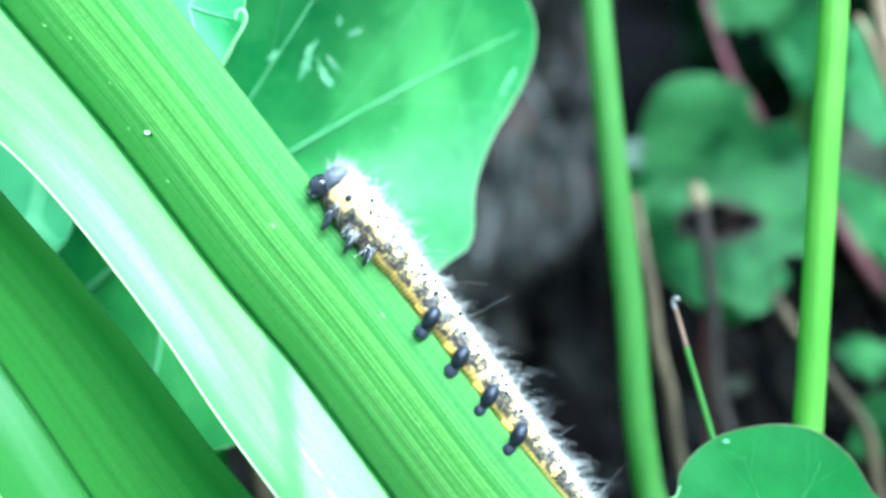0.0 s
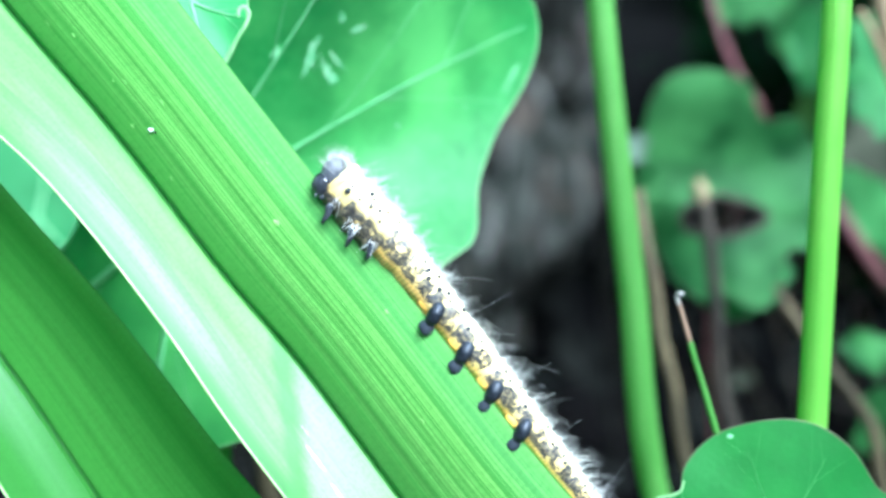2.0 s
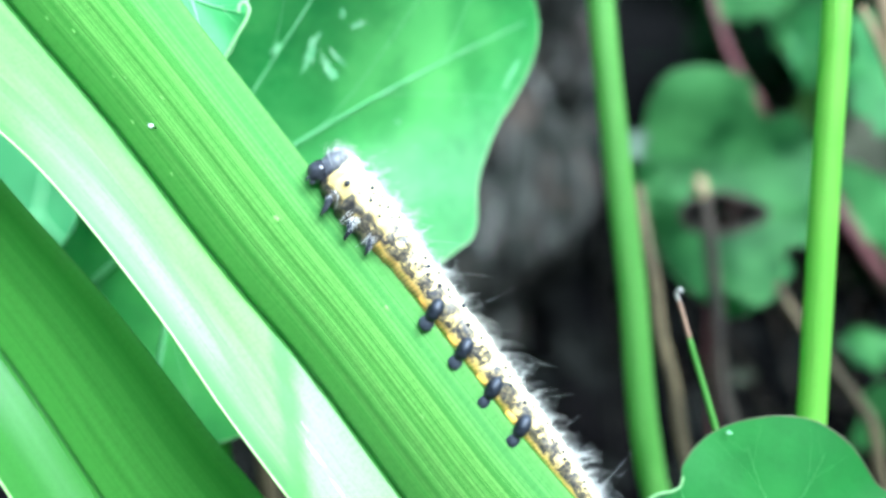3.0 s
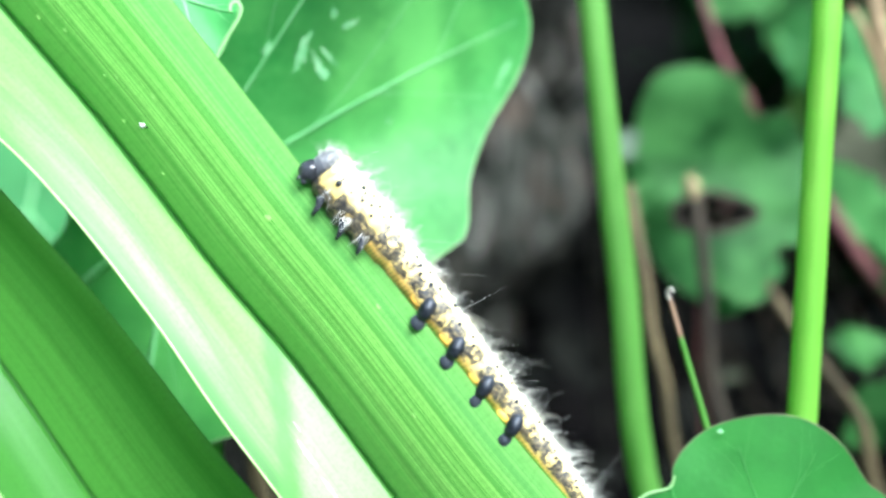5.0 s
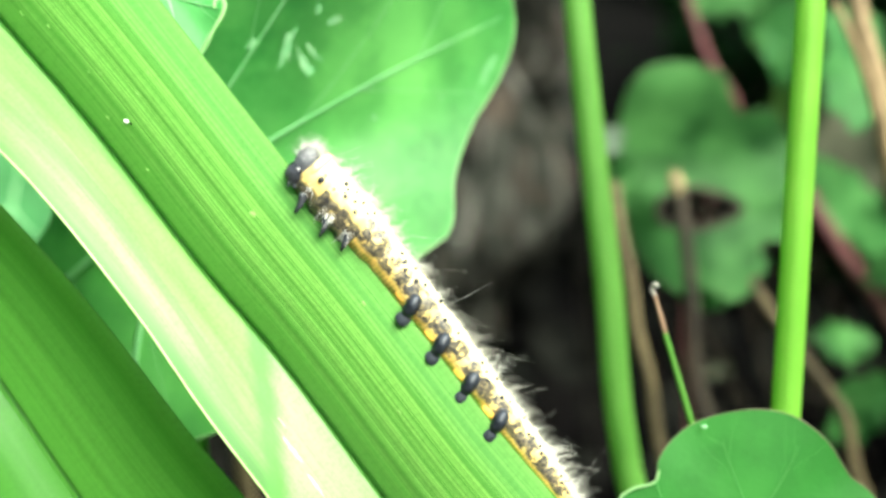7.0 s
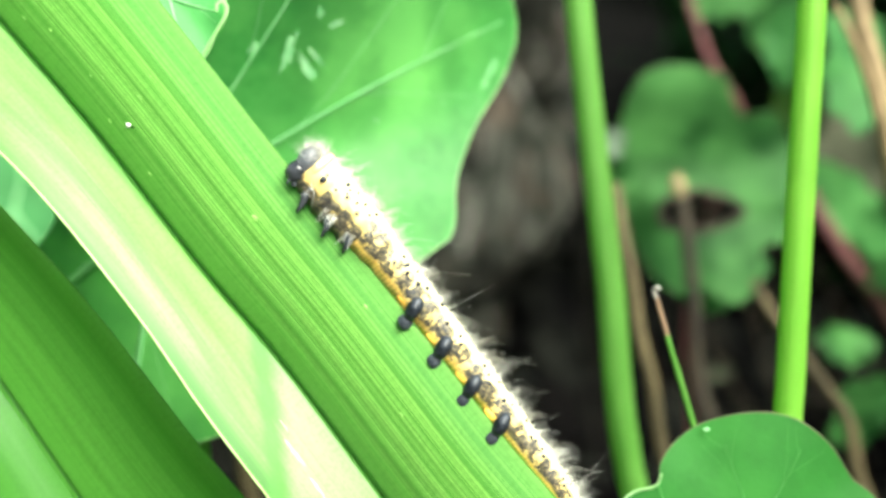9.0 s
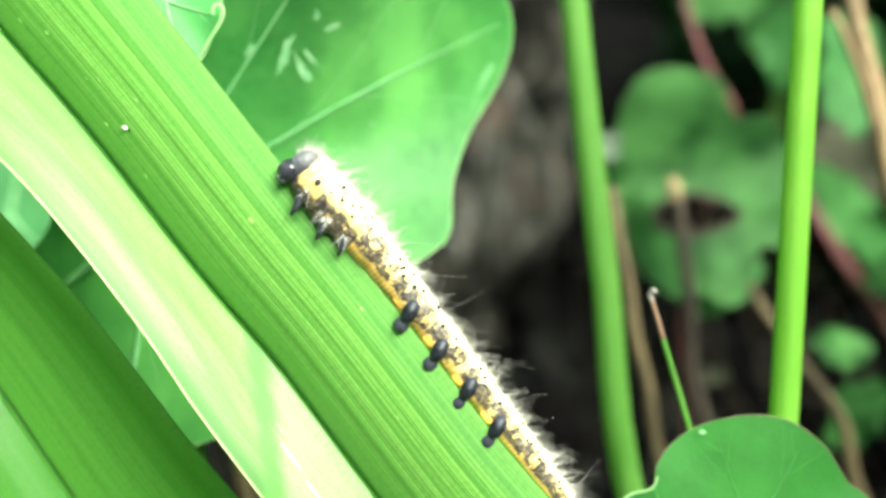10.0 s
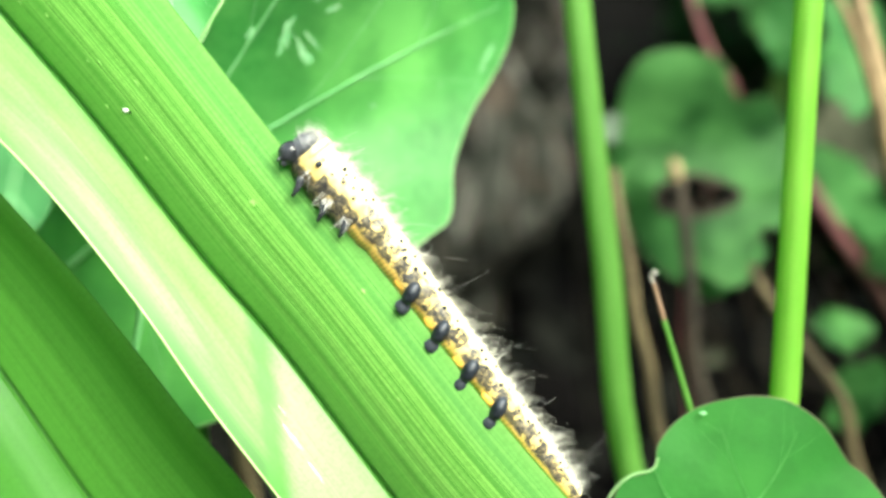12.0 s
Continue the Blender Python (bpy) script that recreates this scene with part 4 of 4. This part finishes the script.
def crown_mesh(centre, radii, count, rng):
    """Hair that stands off the top and back of the head."""
    verts, faces = [], []
    while count:
        d = Vector((rng.gauss(0.3, 0.8), rng.gauss(0, 1), rng.gauss(0.6, 0.8))).normalized()
        if d.z < -0.1:
            continue
        count -= 1
        root = Vector(centre) + Vector((d.x * radii[0], d.y * radii[1], d.z * radii[2])) * 0.97
        way = (d + Vector((rng.gauss(0, 0.3), rng.gauss(0, 0.3), rng.gauss(0.2, 0.3)))).normalized()
        long = 0.3 + 1.4 * rng.random() ** 3
        bend = Vector((rng.gauss(-0.1, 0.3), rng.gauss(0, 0.2), rng.gauss(0, 0.2)))
        path = [(root + way * long * t + bend * long * 0.4 * t * t) * MM for t in (0, 0.35, 0.7, 1.0)]
        v, f = tube(path, lambda t: (0.0095 - 0.007 * t) * MM, 3, False)
        base = len(verts)
        verts += v
        faces += [tuple(base + k for k in q) for q in f]
    return mesh_of("hair", verts, faces, HAIR)


def ball(centre, radii, turn=(0, 0, 0), sub=3, groove=0.0, rough=0.0):
    bm = bmesh.new()
    bmesh.ops.create_icosphere(bm, subdivisions=sub, radius=1.0)
    rot = Euler([radians(t) for t in turn]).to_matrix()
    for v in bm.verts:
        c = v.co.copy()
        if groove:
            c *= 1 - groove * math.exp(-(c.y / 0.16) ** 2) * max(0.0, c.x + 0.3)
        c *= 1 + rough * noise.noise(c * 2.3 + Vector(centre))
        v.co = (rot @ Vector((c.x * radii[0], c.y * radii[1], c.z * radii[2])) + Vector(centre)) * MM
    return bm


def bm_mesh(name, bms, material):
    me = bpy.data.meshes.new(name)
    verts, faces = [], []
    for bm in bms:
        base = len(verts)
        bm.verts.index_update()
        verts += [v.co.copy() for v in bm.verts]
        faces += [tuple(base + v.index for v in f.verts) for f in bm.faces]
        bm.free()
    return mesh_of(name, verts, faces, material)


def limb_mesh(name, points, radii, material, n=22, sides=12):
    def r(s):
        q = s * (len(radii) - 1)
        k = min(int(q), len(radii) - 2)
        f = q - k
        f = f * f * (3 - 2 * f)
        return (radii[k] * (1 - f) + radii[k + 1] * f) * MM
    return tube_mesh(name, [p * MM for p in glide(points, n)], r, material, sides)


# centre along the body, length, front and back radius (head end last in x)
RINGS = [
    (14.2, 2.6, 2.15, 1.9, COLLAR), (12.0, 2.5, 2.2, 2.15, THORAX), (9.6, 2.9, 2.1, 2.2, THORAX), (6.9, 3.2, 1.88, 2.1, ABDOMEN), (3.6, 4.0, 1.75, 1.85, ABDOMEN),
    (0.0, 4.4, 1.72, 1.75, ABDOMEN), (-4.4, 4.4, 1.66, 1.72, ABDOMEN), (-8.8, 4.4, 1.57, 1.66, ABDOMEN), (-13.2, 4.4, 1.46, 1.57, ABDOMEN), (-17.3, 4.0, 1.32, 1.46, ABDOMEN),
    (-20.8, 3.4, 1.12, 1.32, ABDOMEN), (-23.4, 2.4, 0.7, 1.12, ABDOMEN),
]
# where each leg joins its ring, and where it ends
LEGS = {0: (-0.35, -1.3, -1.05, -3.30), 1: (-1.15, -1.1, -1.95, -2.95), 2: (-1.0, -0.8, -1.85, -2.45)}
SAG = {0: -0.55, 1: -0.45, 2: -0.25, 3: -0.08}
NECK = Vector((16.2, 0.0, -0.4))


def build_caterpillar():
    rng = random.Random(7)
    body = thing("caterpillar", (0, 0, 0), "hairy cream-yellow caterpillar with black head and prolegs, gripping the leaf edge", "caterpillar")
    x = (ACROSS * -0.5984 + UP * 0.8012 + NEAR * 0.065).normalized()
    y = (NEAR - x * NEAR.dot(x)).normalized()
    z = x.cross(y)
    body.matrix_basis = Matrix.Translation(bed((-1.6, -4.6, 111))) @ Matrix((x, y, z)).transposed().to_4x4()
    made = []
    for k, (cx, length, r0, r1, mat) in enumerate(RINGS):
        seg = part("segment", segment_mesh(length, r0, r1, mat, k * 2.7, 1.16 if k < 3 else 1.0), body, "yellow body ring with dark blotches" if k else "yellow collar ring with a black spot")
        seg.location = (cx * MM, 0, SAG.get(k, 0.0) * MM)
        part("hair", hair_mesh(length, r0, r1, (500 if k < 5 else 470) if k < 11 else 340, rng, longest=2.3 if k < 5 else 2.6), seg, "long fine white hairs")
        for q, (a, sx) in enumerate(((42, 0.12), (66, -0.22), (58, 0.3), (30, -0.34), (48, -0.08))):
            if k == 0 or (k + q) % 3:
                a = radians(a if k else 84)
                r = r0 * 1.0
                c = (-0.1 if k == 0 else 0.1 + sx * length, math.sin(a) * r, math.cos(a) * r)
                size = 0.30 if k == 0 else rng.uniform(0.15, 0.24)
                part("dark_spot", bm_mesh("dark_spot", [ball(c, (size, size * 0.8, size * 1.15), sub=2)], BLACK), seg, "raised black spot")
                if k == 0:
                    break
        if k == 0:
            arc = [(1.15 - 0.35 * (q / 8) ** 4, 1.80 * math.sin(radians(q * 13)), 1.80 * math.cos(radians(q * 13))) for q in range(-8, 9)]
            part("collar", limb_mesh("collar", arc, (0.10, 0.42, 0.46, 0.46, 0.46, 0.42, 0.10), CREAM, 60, 14), seg, "rounded cream collar behind the head")
        if k in LEGS:
            bx, bz, fx, fz = LEGS[k]
            part("leg_hair", bristle_mesh((5, 20, 9)[k], rng, bx), seg, "pale bristles above the legs")
            for side in (1, -1):
                pts = [(bx, side * 0.9, bz), (bx + 0.12, side * 1.5, bz - 0.6), (bx * 0.55 + fx * 0.45, side * 1.6, bz * 0.35 + fz * 0.65), (bx * 0.2 + fx * 0.8, side * 1.25, fz), (fx, side * 0.6, fz - 0.22)]
                part("leg", limb_mesh("leg", pts, (0.50, 0.42, 0.29, 0.18, 0.06), BLACK), seg, "short jointed black leg")
                part("leg_base", bm_mesh("leg_base", [ball((bx + 0.1, side * 1.15, bz - 0.15), (0.85, 0.75, 0.66), (0, 20, 0), 3, 0, 0.25)], BELLY), seg, "dark fleshy base of the leg")
        if 5 <= k <= 8:
            for side in (1, -1):
                pts = [(0.25, side * 1.2, 0.32), (0.12, side * 1.6, -0.15), (-0.06, side * 1.78, -0.65), (-0.26, side * 1.72, -1.15), (-0.42, side * 1.5, -1.55), (-0.56, side * 1.3, -1.95), (-0.62, side * 1.15, -2.25), (-0.6, side * 1.0, -2.42)]
                proleg = limb_mesh("proleg", pts, (0.28, 0.64, 0.72, 0.66, 0.50, 0.70, 0.74, 0.42), PROLEG, 34, 16)
                part("proleg", proleg, seg, "stubby black proleg with a padded foot")
                part("proleg_base", bm_mesh("proleg_base", [ball((0.9, side * 0.95, -0.95), (0.95, 0.42, 0.5), (0, 12, 0))], AMBER), seg, "orange fold in front of the proleg")
        made.append(seg)
    head = part("head", bm_mesh("head", [ball((0.05, 0.05, -0.15), (1.12, 1.42, 1.72), (0, 14, 0), 4, 0.10, 0.04)], GREY_HORN), body, "rounded dark grey head capsule")
    head.location = NECK * MM
    part("face", bm_mesh("face", [ball((0.10, 0.30, -1.52), (1.06, 1.26, 1.20), (0, 30, 0), 4, 0.18, 0.07)], FACE), head, "glossy black face")
    part("jaw", bm_mesh("jaw", [ball((-0.45, 0.80, -2.30), (0.34, 0.34, 0.44), (0, 30, 0), 3, 0, 0.2), ball((-0.5, 0.10, -2.35), (0.32, 0.32, 0.40), (0, 30, 0), 3, 0, 0.2)], BLACK), head, "small black jaws")
    for side in (1, -1):
        part("antenna", limb_mesh("antenna", [(0.0, side * 1.0, -2.3), (0.0, side * 1.2, -2.6), (-0.2, side * 1.2, -2.85)], (0.12, 0.09, 0.03), BLACK, 10, 8), head, "short antenna")
    part("hair", crown_mesh((0.05, 0.05, 0.0), (1.10, 1.40, 1.52), 1000, rng), head, "fine white hairs")
    return body, made, head


caterpillar, rings, head = build_caterpillar()


# seconds, forward reach and lift of the collar in millimetres, nod of the head in degrees
REACH = [
    (0, -1.19, 0.13, -10), (0.5, -0.65, 0.15, -4), (1, -0.49, 0.20, 0), (1.5, -0.60, 0.08, 6), (2, -0.71, 0.0, 14), (2.5, -0.75, 0.1, -2), (3, -0.44, 0.15, -10),
    (4, -0.45, 0.15, -11), (5, -0.48, 0.12, -12), (5.5, -0.15, 0.2, -10), (6, -0.14, 0.1, 1), (6.5, -0.2, -0.1, 4), (7, -0.35, -0.1, 13), (8, -0.25, 0.0, 11), (9, -0.09, 0.08, 7),
    (9.5, -0.09, 0.0, -18), (10, 0.0, 0.0, -10), (10.5, 0.05, 0.0, -4), (11, -0.05, -0.08, -27), (11.5, 0.07, 0.06, -15), (12, 0.03, 0.0, -10),
]


def motions():
    for k, share in enumerate((1.0, 0.75, 0.45, 0.18)):
        cx = RINGS[k][0]
        walk(rings[k], [(t, pose((cx + dx * share) * MM, 0, (SAG.get(k, 0.0) + dz * share) * MM, 0, nod * 0.06 * share, 0)) for t, dx, dz, nod in REACH])
    walk(head, [(t, pose((NECK.x + dx) * MM, 0, (NECK.z + dz) * MM, 0, nod, 0)) for t, dx, dz, nod in REACH])


motions()
